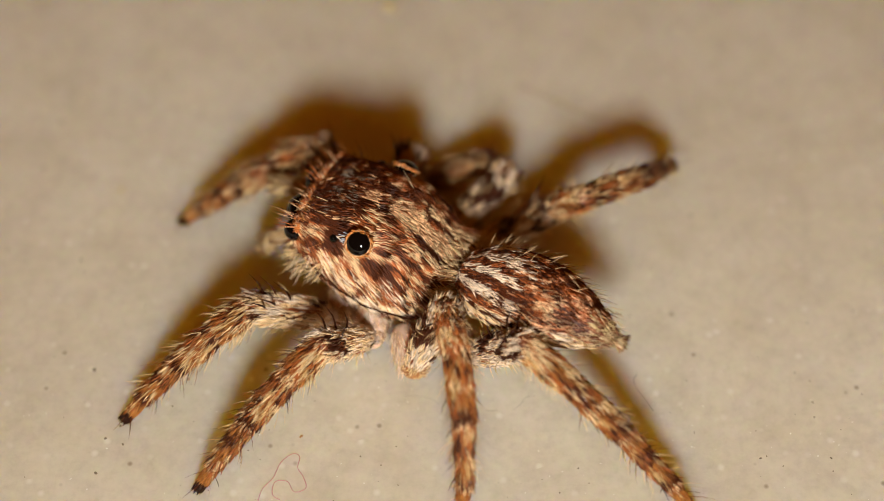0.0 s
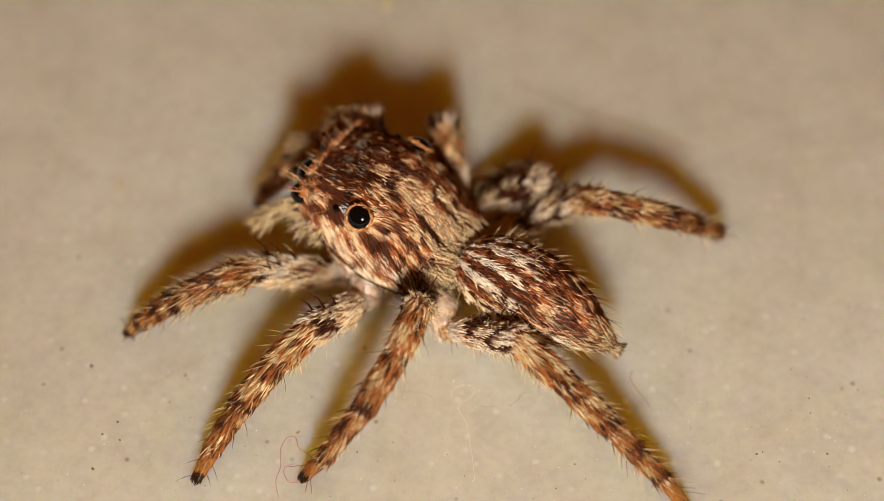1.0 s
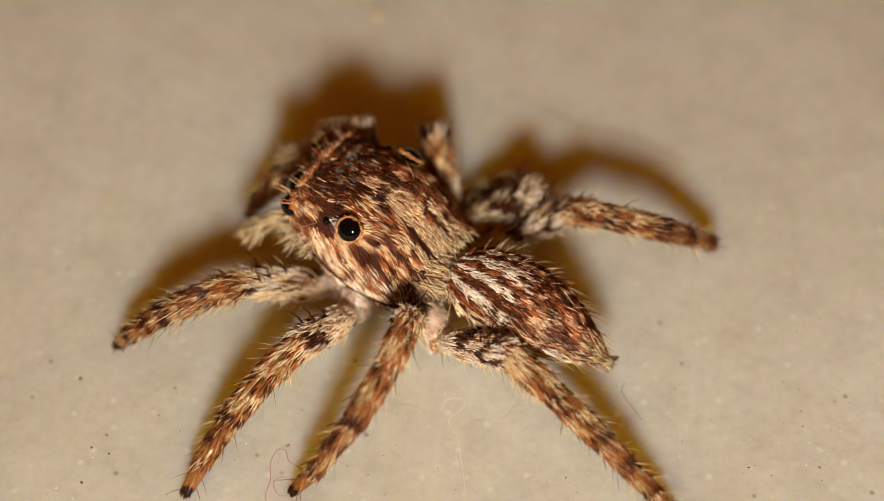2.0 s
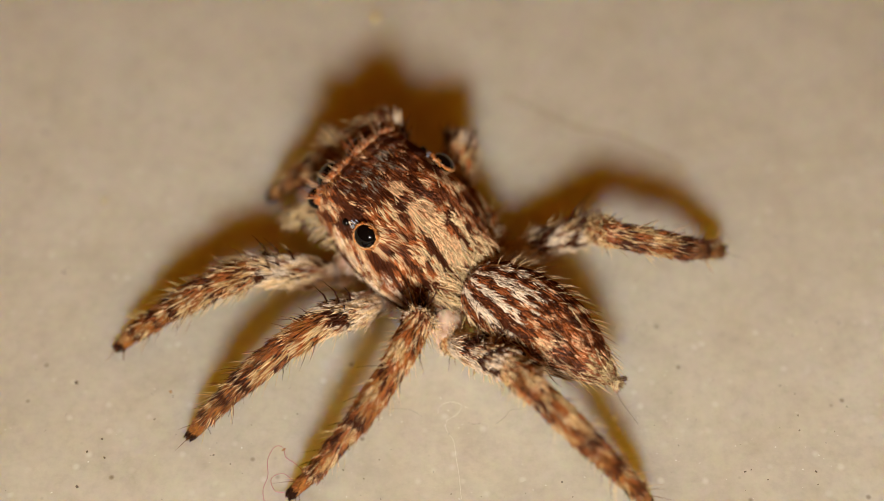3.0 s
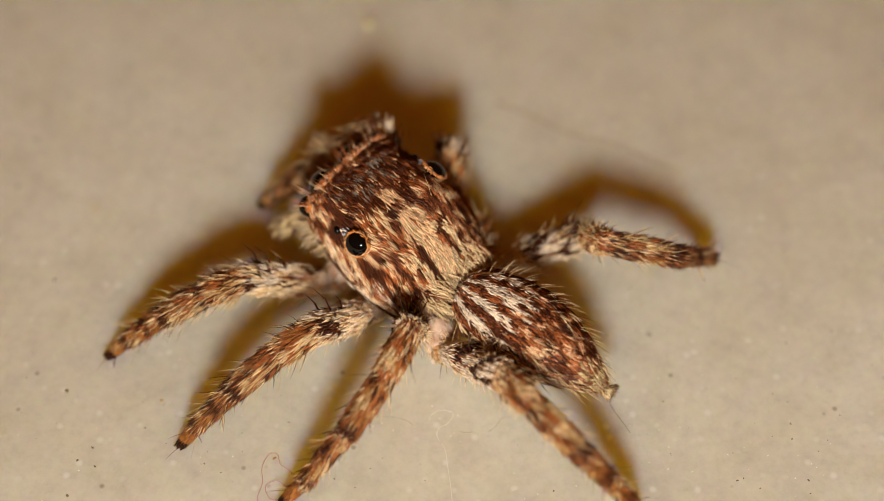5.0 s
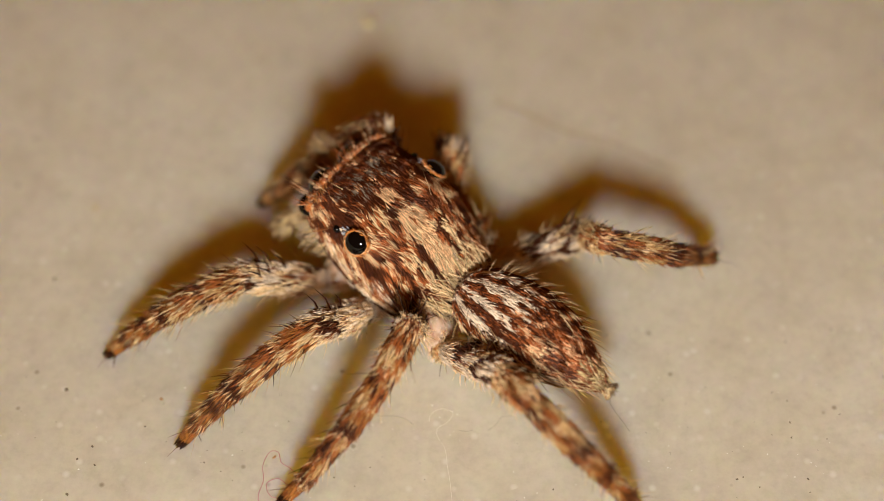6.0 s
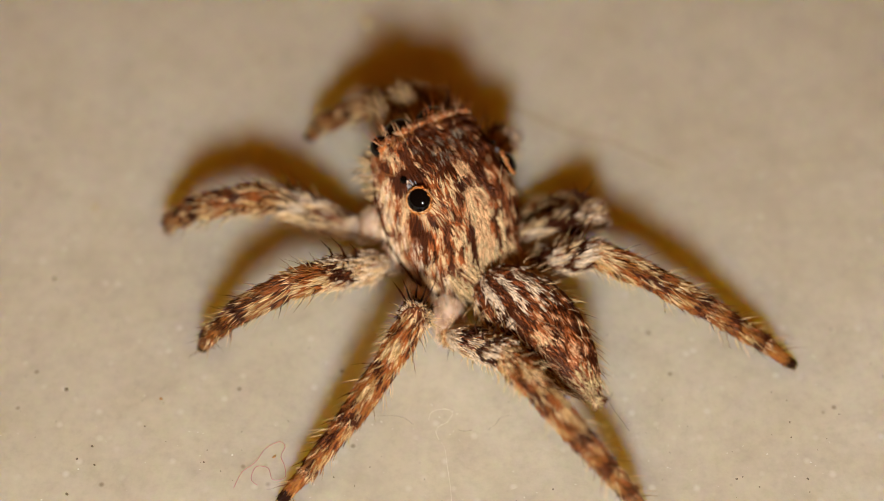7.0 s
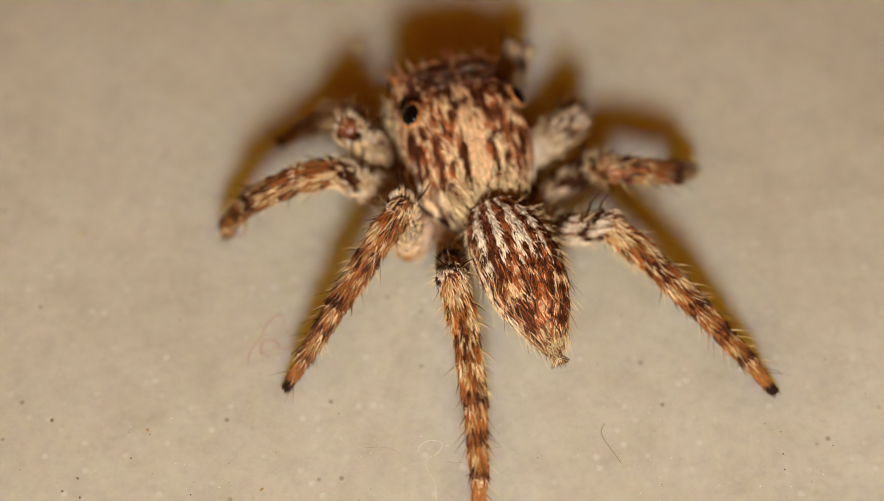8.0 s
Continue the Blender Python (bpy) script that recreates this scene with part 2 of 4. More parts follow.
def carapace_mesh():
    rng = np.random.default_rng(3)
    sh = Shape()
    S, N = 26, 32
    verts, faces = [], []
    for i in range(S + 1):
        s = np.full(N + 1, i / S)
        verts.append(carapace_point(s, np.linspace(0.0, math.pi, N + 1)))
    for i in range(S):
        for j in range(N):
            a = i * (N + 1) + j
            faces.append((a, a + 1, a + N + 2, a + N + 1))
    face_row = [S * (N + 1) + j for j in range(N + 1)]
    faces.append(tuple(reversed(face_row)))
    faces.append(tuple(range(N + 1)))
    faces.append(tuple([i * (N + 1) for i in range(S + 1)] + [i * (N + 1) + N for i in range(S, -1, -1)]))
    sh.add(np.concatenate(verts), faces, RUST * 0.45, 0)
    # pale belly plate between the legs
    sh.add(*ball((0, -0.12, -0.06), (1.40, 1.62, 0.46), 14, 24), PINK, 2)
    sh.add(*ball((0, -1.85, 0.35), (0.24, 0.42, 0.22)), PINK, 2)

    # close-lying scales
    k = 24000
    s, u = rng.random(k) ** 0.95, rng.uniform(-1, 1, k)
    over = np.arccos(np.sign(u) * np.abs(u) ** 2)
    rise = np.arcsin(rng.random(k) ** (1 / 0.60))
    phi = np.where(rng.random(k) < 0.52, over, np.where(u < 0, rise, math.pi - rise))
    p = carapace_point(s, phi)
    n, along = normals_of(carapace_point, s, phi)
    n[n[:, 2] < -0.2] *= -1
    down = np.stack([np.sign(p[:, 0]) * 0.3, 0 * s, -np.ones(k)], 1)
    steep = np.clip(1 - n[:, 2], 0, 1)[:, None]
    wander = np.stack([clump(p, 2.0, 21.0), 0 * s, clump(p, 2.0, 33.0)], 1)
    way = -along + down * steep * 0.8 + 0.34 * wander + rng.normal(0, 0.12, (k, 3))
    way -= n * (way * n).sum(1)[:, None]
    way /= np.linalg.norm(way, axis=1)[:, None]
    size = 0.22 + 0.18 * rng.random(k)
    core, draw = tufts(rng, p, 2600, (1, 0.42, 0.8), 0.10)
    way += (core - p) * 0.9
    q = (0.65 * p + 0.35 * core) + way * (size * 0.55)[:, None]
    x, y, z = q.T
    ax = np.abs(x)
    cl, fine = clump(q, 2.2, 5.0), clump(q * np.array((1, 0.34, 0.6)), 6.2, 11.0)
    top = soft_step(p[:, 2] / profile(CARAPACE_H, s), 0.62, 0.9)
    low = (1 - soft_step(z + 0.15 * cl, 0.45, 1.15)) * (1 - 0.6 * soft_step(y, 1.0, 1.5))
    wide = np.interp(-y, (-0.05, 0.1, 0.5, 0.8, 1.1, 1.6), (0.14, 0.27, 0.26, 0.18, 0.19, 0.28))
    band = (1 - soft_step(ax + 0.05 * fine, wide - 0.03, wide + 0.06)) * (1 - soft_step(y, 0.0, 0.10)) * soft_step(z, 0.3, 0.6)
    slit = (1 - soft_step(ax, 0.02, 0.06)) * soft_step(-y, 0.02, 0.1) * (1 - soft_step(-y, 0.35, 0.5))
    patch = 1 - soft_step(np.hypot(ax * 1.15, (y - 0.50) * 0.85) + 0.04 * fine, 0.15, 0.23)
    spots = 1 - soft_step(np.hypot((ax - 0.27) * 1.1, (y - 0.15) * 0.75), 0.09, 0.13)
    edges = (1 - soft_step(np.abs(ax - 0.35 - 0.10 * soft_step(-y, 1.1, 1.6)), 0.045, 0.085)) * soft_step(-y, 0.62, 0.75) * (1 - soft_step(-y, 1.35, 1.5))
    beside = (1 - soft_step(np.abs(ax - 0.52), 0.05, 0.10)) * soft_step(-y, 0.65, 0.85) * soft_step(z, 0.4, 0.7)
    field = top * soft_step(y, 0.25, 0.65) * (1 - 0.5 * soft_step(ax, 0.8, 1.15)) * (1 - patch)
    # grey hairs of the head field, with its greyish sheen put into their colour
    grey = field * (1 - soft_step(np.hypot(ax - 0.35, y - 1.25), 0.25, 0.55))
    socket = (1 - soft_step(np.hypot((ax - 1.18) * 0.8, (y - 0.86) * 0.8), 0.15, 0.24)) * soft_step(z, 1.1, 1.35)
    front = soft_step(y, 1.68, 1.86) * soft_step(z, 1.0, 1.25)
    rear = soft_step(-y, 1.25, 1.7) * soft_step(z, 0.3, 0.7)
    streak = soft_step(fine + 0.12 * cl, 0.02, 0.16)
    murk = soft_step(-(fine + 0.2 * cl), 0.06, 0.24)
    plain_side = 1 - np.maximum.reduce([band, patch, field, 0.8 * low])
    col = choose(rng, k, [
        (4.8 * plain_side * (1 - murk), RUST), (1.0 * plain_side * (1 - murk), RUST * 1.5), ((5.0 + 5.0 * soft_step(-y, 0.2, 0.8)) * plain_side * murk, DARK),
        (1.6 * plain_side, UMBER), (5.0 * streak * plain_side, CREAM * 0.9), (4.0 * streak * plain_side, PEACH * 0.85),
        (6.0 * low * (0.25 + streak), CREAM), (5.0 * low * (0.25 + streak), WHITE), (3.0 * low * murk, UMBER), (4.5 * low * murk, DARK), (2.6 * low * (1 - streak), RUST),
        (14 * band * (1 - rear), PEACH), (4 * band, CREAM * 0.9), (2 * band * streak, CREAM), (1.2 * band * murk, RUST), (16 * slit * band, RUST), (22 * patch, PEACH * 0.95),
        (90 * spots + 90 * edges + 60 * socket, DARK), (14 * beside, CREAM), (4.2 * field, DARK), (2.6 * field, DARK * 1.8), (2.2 * field * (1 - murk), RUST * 0.8), (3.2 * grey, GREY * 1.1),
        (1.3 * field * streak, PEACH), (8 * front, ORANGE * 0.9), (9 * rear * (1 - edges), CREAM * 0.9), (5 * rear * murk, DARK),
    ], draw)
    lift = 0.05 + 0.08 * rng.random(k)
    way = way + n * lift[:, None]
    size *= 1 + 0.4 * low + 0.6 * rear
    sh.strands(p - n * 0.01, way, -n * 0.35, size, 0.0140 + 0.009 * rng.random(k), col, 1)
    # bluish-white scales between the small and the large side eye
    k = 90
    side = np.where(rng.random(k) < 0.5, -1.0, 1.0)
    s, phi = (0.70 + 1.9 + rng.normal(0, 0.07, k)) / 3.85, 0.80 + rng.normal(0, 0.05, k)
    p = carapace_point(s, np.where(side < 0, phi, math.pi - phi))
    p[:, 0] += side * 0.03
    sh.strands(p, np.stack([side * 0.2, -1 + 0 * side, 0.1 + 0 * side], 1) + rng.normal(0, 0.25, (k, 3)), np.zeros((k, 3)), 0.13, 0.017,
               choose(rng, k, [(2, np.array((0.42, 0.46, 0.56))), (2, DARK), (1, WHITE)]), 1)

    # the dark line along the lower rim
    k = 320
    s = rng.uniform(0.06, 0.86, k)
    phi = np.where(rng.random(k) < 0.5, 0.0004, math.pi - 0.0004)
    p = carapace_point(s, phi)
    edge = np.stack([np.sign(p[:, 0]), 0 * s, 0 * s], 1)
    sh.strands(p + edge * 0.03 + rng.normal(0, 0.008, (k, 3)), np.array((0, -1.0, 0)) + rng.normal(0, 0.06, (k, 3)), edge * -0.05, 0.25, 0.013, DARK * 0.8, 1)
    # upright bristles on the head and round the rim
    k = 45
    s, phi = 0.45 + 0.55 * rng.random(k), math.pi * (0.15 + 0.7 * rng.random(k))
    p = carapace_point(s, phi)
    n, along = normals_of(carapace_point, s, phi)
    n[n[:, 2] < 0] *= -1
    away = np.hypot(np.abs(p[:, 0]) - 1.22, p[:, 1] - 0.30) > 0.55
    p, n, along, k = p[away], n[away], along[away], int(away.sum())
    sh.strands(p, n + along * 0.5 + rng.normal(0, 0.25, (k, 3)), along * 0.4, 0.3 + 0.4 * rng.random(k), 0.0065,
               choose(rng, k, [(2, DARK), (0.6, CREAM), (0.6, ORANGE)]), 1)
    # the orange brow, scalloped over the four front eyes
    k = 1500
    a = rng.uniform(-1.28, 1.28, k)
    over = np.where(np.abs(a) < 0.84, np.abs(np.abs(a) - 0.42) / 0.42, np.abs(np.abs(a) - 1.08) / 0.20)
    a = a[(over < 0.86) | (np.abs(a) < 0.2)]
    k = len(a)
    over = np.where(np.abs(a) < 0.84, np.abs(np.abs(a) - 0.42) / 0.42, np.abs(np.abs(a) - 1.08) / 0.20).clip(0, 1)
    scallop = 0.20 * np.sqrt(1 - over ** 2)
    p = np.stack([a, 1.93 - 0.16 * (a / 1.26) ** 4 + rng.normal(-0.01, 0.024, k), 1.37 + scallop - 0.22 * (np.abs(a) / 1.26) ** 3 + rng.normal(0, 0.030, k)], 1)
    sh.strands(p, np.stack([a * 0.35, 0.45 + 0 * a, 0.45 + 0 * a], 1) + rng.normal(0, 0.32, (k, 3)), np.array((0, 0.2, 0.3)) * np.ones((k, 1)),
               0.08 + 0.06 * rng.random(k), 0.027, choose(rng, k, [(1.8, ORANGE * np.array((1.1, 0.9, 0.9))), (2.0, np.array((0.62, 0.33, 0.19))), (2.0, RUST), (0.8, CREAM), (0.8, DARK)]), 1)
    # long fine hairs that stand over the brow
    k = 44
    a = rng.uniform(-1.2, 1.2, k)
    p = np.stack([a, 1.86 - 0.16 * (a / 1.26) ** 4, 1.44 - 0.2 * (np.abs(a) / 1.26) ** 3], 1)
    sh.strands(p, np.stack([a * 0.5, 0.8 + 0 * a, 0.75 + 0 * a], 1) + rng.normal(0, 0.28, (k, 3)), np.array((0, 0.4, -0.3)) * np.ones((k, 1)),
               0.45 + 0.45 * rng.random(k), 0.0095, choose(rng, k, [(2, RUST * 1.4), (1.5, DARK), (1.2, PEACH)]), 1)
    # pale cheek tufts beside the jaws
    k = 170
    side = np.where(rng.random(k) < 0.5, -1.0, 1.0)
    p = np.stack([side * (1.22 + 0.08 * rng.random(k)), rng.uniform(1.0, 1.85, k), rng.uniform(0.1, 0.75, k)], 1)
    sh.strands(p, np.stack([side, 0.55 + 0 * side, 0.05 + 0 * side], 1) + rng.normal(0, 0.35, (k, 3)), np.array((0, 0, -0.4)) * np.ones((k, 1)),
               0.28 + 0.3 * rng.random(k), 0.013, choose(rng, k, [(2.5, CREAM), (1.6, YELLOW), (1.2, WHITE), (0.6, UMBER)]), 1)
    # long pale face hairs hanging over the jaws
    k = 420
    p = np.stack([rng.uniform(-1.05, 1.05, k), 1.80 + 0.05 * rng.random(k), 0.15 + 0.75 * rng.random(k)], 1)
    sh.strands(p, np.stack([p[:, 0] * 0.5, 0.9 + 0 * p[:, 0], -0.5 + 0 * p[:, 0]], 1) + rng.normal(0, 0.25, (k, 3)),
               np.array((0, 0, -0.6)) * np.ones((k, 1)), 0.3 + 0.3 * rng.random(k), 0.015, choose(rng, k, [(2, CREAM), (1, YELLOW), (1, RUST)]), 1)
    # long cream hairs that sweep back over the waist
    k = 260
    s, phi = 0.0 + 0.16 * rng.random(k), math.pi * (0.18 + 0.64 * rng.random(k))
    p = carapace_point(s, phi)
    n, along = normals_of(carapace_point, s, phi)
    n[n[:, 2] < 0] *= -1
    sh.strands(p, -along + n * 0.45 + rng.normal(0, 0.28, (k, 3)), -n * 0.6, 0.5 + 0.35 * rng.random(k), 0.016,
               choose(rng, k, [(4, CREAM), (1.2, YELLOW), (0.7, UMBER)]), 1)
    return sh.mesh("cephalothorax", [SKIN, FUR, JOINT])


ABDOMEN_W = ((0, 0.28), (0.05, 0.53), (0.14, 0.76), (0.28, 0.91), (0.45, 0.95), (0.62, 0.87), (0.76, 0.69), (0.88, 0.46), (0.96, 0.26), (1, 0.10))
ABDOMEN_LEN = 4.0


def abdomen_point(s, phi):
    """s from the waist (0) to the tail (1); phi all round from the left side over the top."""
    w = profile(ABDOMEN_W, s)
    return np.stack([-w * np.cos(phi), -ABDOMEN_LEN * s + 0 * phi, 0.94 * w * np.sin(phi) + 0.25 * np.sin(math.pi * s) * 0.6], -1)


def abdomen_mesh():
    rng = np.random.default_rng(8)
    sh = Shape()
    S, N = 24, 28
    verts, faces = [], []
    for i in range(S + 1):
        verts.append(abdomen_point(np.full(N, i / S), np.arange(N) * 2 * math.pi / N))
    for i in range(S):
        for j in range(N):
            k = (j + 1) % N
            faces.append((i * N + j, (i + 1) * N + j, (i + 1) * N + k, i * N + k))
    faces.append(tuple(range(N)))
    faces.append(tuple(S * N + j for j in range(N - 1, -1, -1)))
    sh.add(np.concatenate(verts), faces, DARK * 1.5, 0)
    k = 15000
    s, phi = rng.random(k) ** 0.9, rng.uniform(-0.9, math.pi + 0.9, k)
    p = abdomen_point(s, phi)
    n, along = normals_of(abdomen_point, s, phi)
    mid = np.stack([0 * s, p[:, 1], 0.15 + 0 * s], 1)
    n *= np.sign((n * (p - mid)).sum(1))[:, None]
    s = np.clip(s + 0.04, 0, 1)
    way = along + rng.normal(0, 0.17, (k, 3))
    way -= n * (way * n).sum(1)[:, None]
    way += n * (0.07 + 0.10 * rng.random(k))[:, None]
    core, draw = tufts(rng, p, 1500, (1, 0.45, 1), 0.10)
    way += (core - p) * 0.8
    u = (0.75 * p + 0.25 * core)[:, 0] / (profile(ABDOMEN_W, -p[:, 1] / ABDOMEN_LEN) + 1e-6)
    au = np.abs(u)
    cl, fine = clump(core, 2.6, 2.0), clump(core * np.array((1, 0.5, 1)), 7.0, 7.0)
    topside = soft_step(np.sin(phi), 0.1, 0.45)
    fore = 1 - soft_step(s + 0.06 * fine, 0.40, 0.58)
    stripes = soft_step(np.cos(au * 17.0 - s * 6.0 + 0.5) + 0.12 * fine, 0.22, 0.4)
    spot = 1 - soft_step(np.hypot((au - 0.66) * 1.0, (s - 0.66) * 3.0), 0.13, 0.2)
    flank = 1 - soft_step(np.sin(phi), -0.05, 0.30)
    tail = soft_step(s, 0.86, 0.95)
    dark_side = (1 - soft_step(np.abs(au - 0.72), 0.13, 0.26)) * topside * soft_step(s, 0.3, 0.42) * (1 - soft_step(s, 0.88, 0.95))
    speck = soft_step(fine + 0.25 * cl, 0.02, 0.24)
    body = topside * (1 - fore) * (1 - tail)
    col = choose(rng, k, [
        (7 * fore * topside * stripes, WHITE), (7 * fore * topside * (1 - stripes), DARK * 1.2), (3 * fore * topside * (1 - stripes), RUST),
        (2.6 * body * speck, PEACH * np.array((0.9, 0.82, 0.82))), (2.6 * body * speck, RUST * 1.1), (3.6 * body * (1 - speck), RUST * 0.85), (5.0 * body * (1 - speck), DARK),
        (7 * dark_side * (1 - spot), DARK), (9 * spot * topside * soft_step(fine, -0.15, 0.15), CREAM),
        (2.2 * flank * (1 - tail), CREAM), (1.6 * flank, WHITE), (3.6 * flank * (1 - speck), DARK), (1.2 * flank * (1 - speck), RUST),
        (4 * tail, YELLOW * 0.7), (2.4 * tail, CREAM * 0.75), (4 * tail, UMBER),
    ], draw)
    sh.strands(p - n * 0.01, way, -n * 0.3, 0.22 + 0.17 * rng.random(k) + 0.12 * tail, 0.018 + 0.010 * rng.random(k), col, 1)
    # long pale bristles along the sides and tail
    k = 190
    s, phi = 0.12 + 0.86 * rng.random(k), np.where(rng.random(k) < 0.5, rng.uniform(-0.3, 0.8, k), rng.uniform(math.pi - 0.8, math.pi + 0.3, k))
    p = abdomen_point(s, phi)
    n, along = normals_of(abdomen_point, s, phi)
    n *= np.sign((n * (p - np.stack([0 * s, p[:, 1], 0.15 + 0 * s], 1))).sum(1))[:, None]
    sh.strands(p, along + n * 0.75 + rng.normal(0, 0.16, (k, 3)), along * 0.5, 0.28 + 0.30 * rng.random(k), 0.0085,
               choose(rng, k, [(1.5, YELLOW), (3.5, CREAM), (1.5, UMBER)]), 1)
    k = 60
    s, phi = 0.03 + 0.9 * rng.random(k), math.pi * rng.uniform(0.2, 0.8, k)
    p = abdomen_point(s, phi)
    n, along = normals_of(abdomen_point, s, phi)
    n[n[:, 2] < 0] *= -1
    sh.strands(p, along * 0.8 + n + rng.normal(0, 0.2, (k, 3)), along * 0.6, 0.28 + 0.25 * rng.random(k), 0.0075,
               choose(rng, k, [(3, CREAM), (1, DARK)]), 1)
    return sh.mesh("abdomen", [SKIN, FUR])


def spinneret_mesh():
    """A blunt little nozzle along +y with a fringe of hairs."""
    rng = np.random.default_rng(19)
    sh = Shape()
    sh.add(*tube([(0, y, 0) for y in (-0.1, 0.0, 0.15, 0.25, 0.29)], (0.06, 0.075, 0.07, 0.05, 0.015), 10), BROWN, 0)
    k = 60
    t, a = rng.uniform(-0.05, 0.26, k), rng.uniform(0, 2 * math.pi, k)
    n = np.stack([np.cos(a), 0 * a, np.sin(a)], 1)
    sh.strands(n * 0.06 + np.stack([0 * t, t, 0 * t], 1), np.array((0, 1.0, 0)) + n * 0.35 + rng.normal(0, 0.1, (k, 3)), -n * 0.1, 0.12 + 0.1 * rng.random(k), 0.008,
               choose(rng, k, [(2, YELLOW), (1.5, CREAM), (1, UMBER)]), 1)
    return sh.mesh("spinneret", [SKIN, FUR])


# lengths of the five long pieces of a leg, from the body outwards, for the four pairs
PIECES = ("femur", "patella", "tibia", "metatarsus", "tarsus")
LENGTHS = {1: (2.20, 0.88, 1.15, 0.98, 0.74), 2: (2.15, 0.93, 1.28, 1.10, 0.79), 3: (2.10, 1.02, 1.52, 1.41, 0.90), 4: (2.42, 1.10, 1.66, 1.56, 0.94)}
RADII = {"femur": (0.26, 0.40, 0.36), "patella": (0.33, 0.35, 0.30), "tibia": (0.29, 0.31, 0.25), "metatarsus": (0.235, 0.215, 0.175), "tarsus": (0.17, 0.165, 0.105)}


def piece_mesh(name, pair):
    """One piece of a leg along +y, its back towards +z, with skin, close fur, bristles and spines."""
    rng = np.random.default_rng(100 * pair + PIECES.index(name))
    length, radii = LENGTHS[pair][PIECES.index(name)], RADII[name]
    thick = {1: 0.95, 2: 0.93, 3: 0.90, 4: 0.90}[pair]
    sh = Shape()
    knots = np.array((0, 0.35, 1.0)) if name == "femur" else np.array((0, 0.45, 1.0))

    def radius(t):
        a = np.interp(t, knots, radii) * thick
        return a * np.sqrt(np.clip(1 - ((0.06 - t) / 0.1).clip(0, 1) ** 2, 0.1, 1)) * np.sqrt(np.clip(1 - ((t - 0.95) / 0.08).clip(0, 1) ** 2, 0.1, 1))

    ts = np.concatenate([(0, 0.015, 0.05), np.linspace(0.1, 0.9, 9), (0.95, 0.985, 1.0)])
    skin = np.repeat(np.stack([ORANGE * 0.45 if name == "tarsus" else UMBER * 0.8] * len(ts)), 14, axis=0)
    if name == "femur":
        fade = np.repeat(soft_step(ts, 0.2, 0.6), 14)[:, None]
        skin = PINK * 0.75 * (1 - fade) + skin * fade
    sh.add(*tube([(0, t * length, 0) for t in ts], radius(ts) * 0.93, 14), skin, 0)
    if name != "femur":
        # a furry round joint where the piece begins
        q = float(radius(np.array(0.12))) * 0.9
        sh.add(*ball((0, 0.02, 0), (q, q * 0.9, q)), UMBER, 0)
        k = 130
        d = rng.normal(0, 1, (k, 3)) + np.array((0, -0.5, 0.4))
        d /= np.linalg.norm(d, axis=1)[:, None]
        sh.strands(d * q * 0.95 + np.array((0, 0.02, 0)), d * 0.35 + np.array((0, 0.9, 0.1)) + rng.normal(0, 0.2, (k, 3)), -d * 0.3, 0.2 + 0.12 * rng.random(k), 0.016,
                   choose(rng, k, [(2, RUST), (1.6, CREAM), (1.4, PEACH), (1.2, DARK)]), 1)
    if name == "femur":
        sh.add(*ball((0, 0.04, 0), (0.34 * thick, 0.28, 0.34 * thick), 14, 20), PINK if pair < 3 else BROWN, 2 if pair < 3 else 0)
        k = 60 if pair < 3 else 420
        d = rng.normal(0, 1, (k, 3))
        d /= np.linalg.norm(d, axis=1)[:, None]
        sh.strands(d * np.array((0.32, 0.26, 0.32)) * thick + np.array((0, 0.04, 0)), d * 0.35 + np.array((0, 0.8, 0)) + rng.normal(0, 0.2, (k, 3)), -d * 0.3, 0.22, 0.012,
                   choose(rng, k, [(3, CREAM), (2, YELLOW), (0.8, TAWNY), (0.5, DARK)]), 1)

    k = {"femur": 2400, "patella": 1350, "tibia": 1900, "metatarsus": 1500, "tarsus": 700}[name]
    t, a = rng.random(k), rng.uniform(0, 2 * math.pi, k)
    if name == "femur":
        t = (0.15 if pair < 3 else 0.02) * (1 - t) + t
    n = np.stack([np.cos(a), 0 * a, np.sin(a)], 1)
    p = n * (radius(t) * 0.92)[:, None] + np.stack([0 * t, t * length, 0 * t], 1)
    core, draw = tufts(rng, p, k // 9, (1, 0.45, 1), 0.10)
    cl, fine = clump(core, 2.4, pair * 3.7), clump(core * np.array((1, 0.6, 1)), 5.0, pair * 1.3)
    speck = soft_step(fine + 0.5 * cl, -0.2, 0.3)
    back = soft_step(np.sin(a), 0.0, 0.6)

    def ring(c, w):
        return 1 - soft_step(np.abs(t - c), w * 0.6, w)

    if name == "femur":
        bold = clump((p + core) * np.array((0.5, 0.375, 0.5)), 2.9, pair * 5.3)
        blot = soft_step(bold + {1: -0.22, 2: 0.0, 3: 0.06, 4: -0.06}[pair] - 0.2 * ring(0.2, 0.2), 0.14, 0.24) * soft_step(t, 0.12, 0.25) * (0.25 + 0.75 * soft_step(np.sin(a), -0.5, 0.1)) * (1 - 0.55 * soft_step(-np.cos(a), 0.1, 0.5))
        pale = soft_step(np.cos(a), -0.1, 0.3)
        col = choose(rng, k, [((5 - 3.5 * pale) * (1 - blot), CREAM), ((2.5 + 4 * pale) * (1 - blot), WHITE), (14 * blot, DARK), (0.3 + 2.2 * (1 - speck) * (1 - blot) * soft_step(-np.cos(a), 0.0, 0.5), RUST), (0.5 * (1 - speck) * (1 - blot), UMBER)], draw)
    elif name == "patella":
        cuff = ring(0.05, 0.16)
        if pair in (3, 4):
            speck = soft_step(cl + 0.3 * fine, -0.12, 0.06)
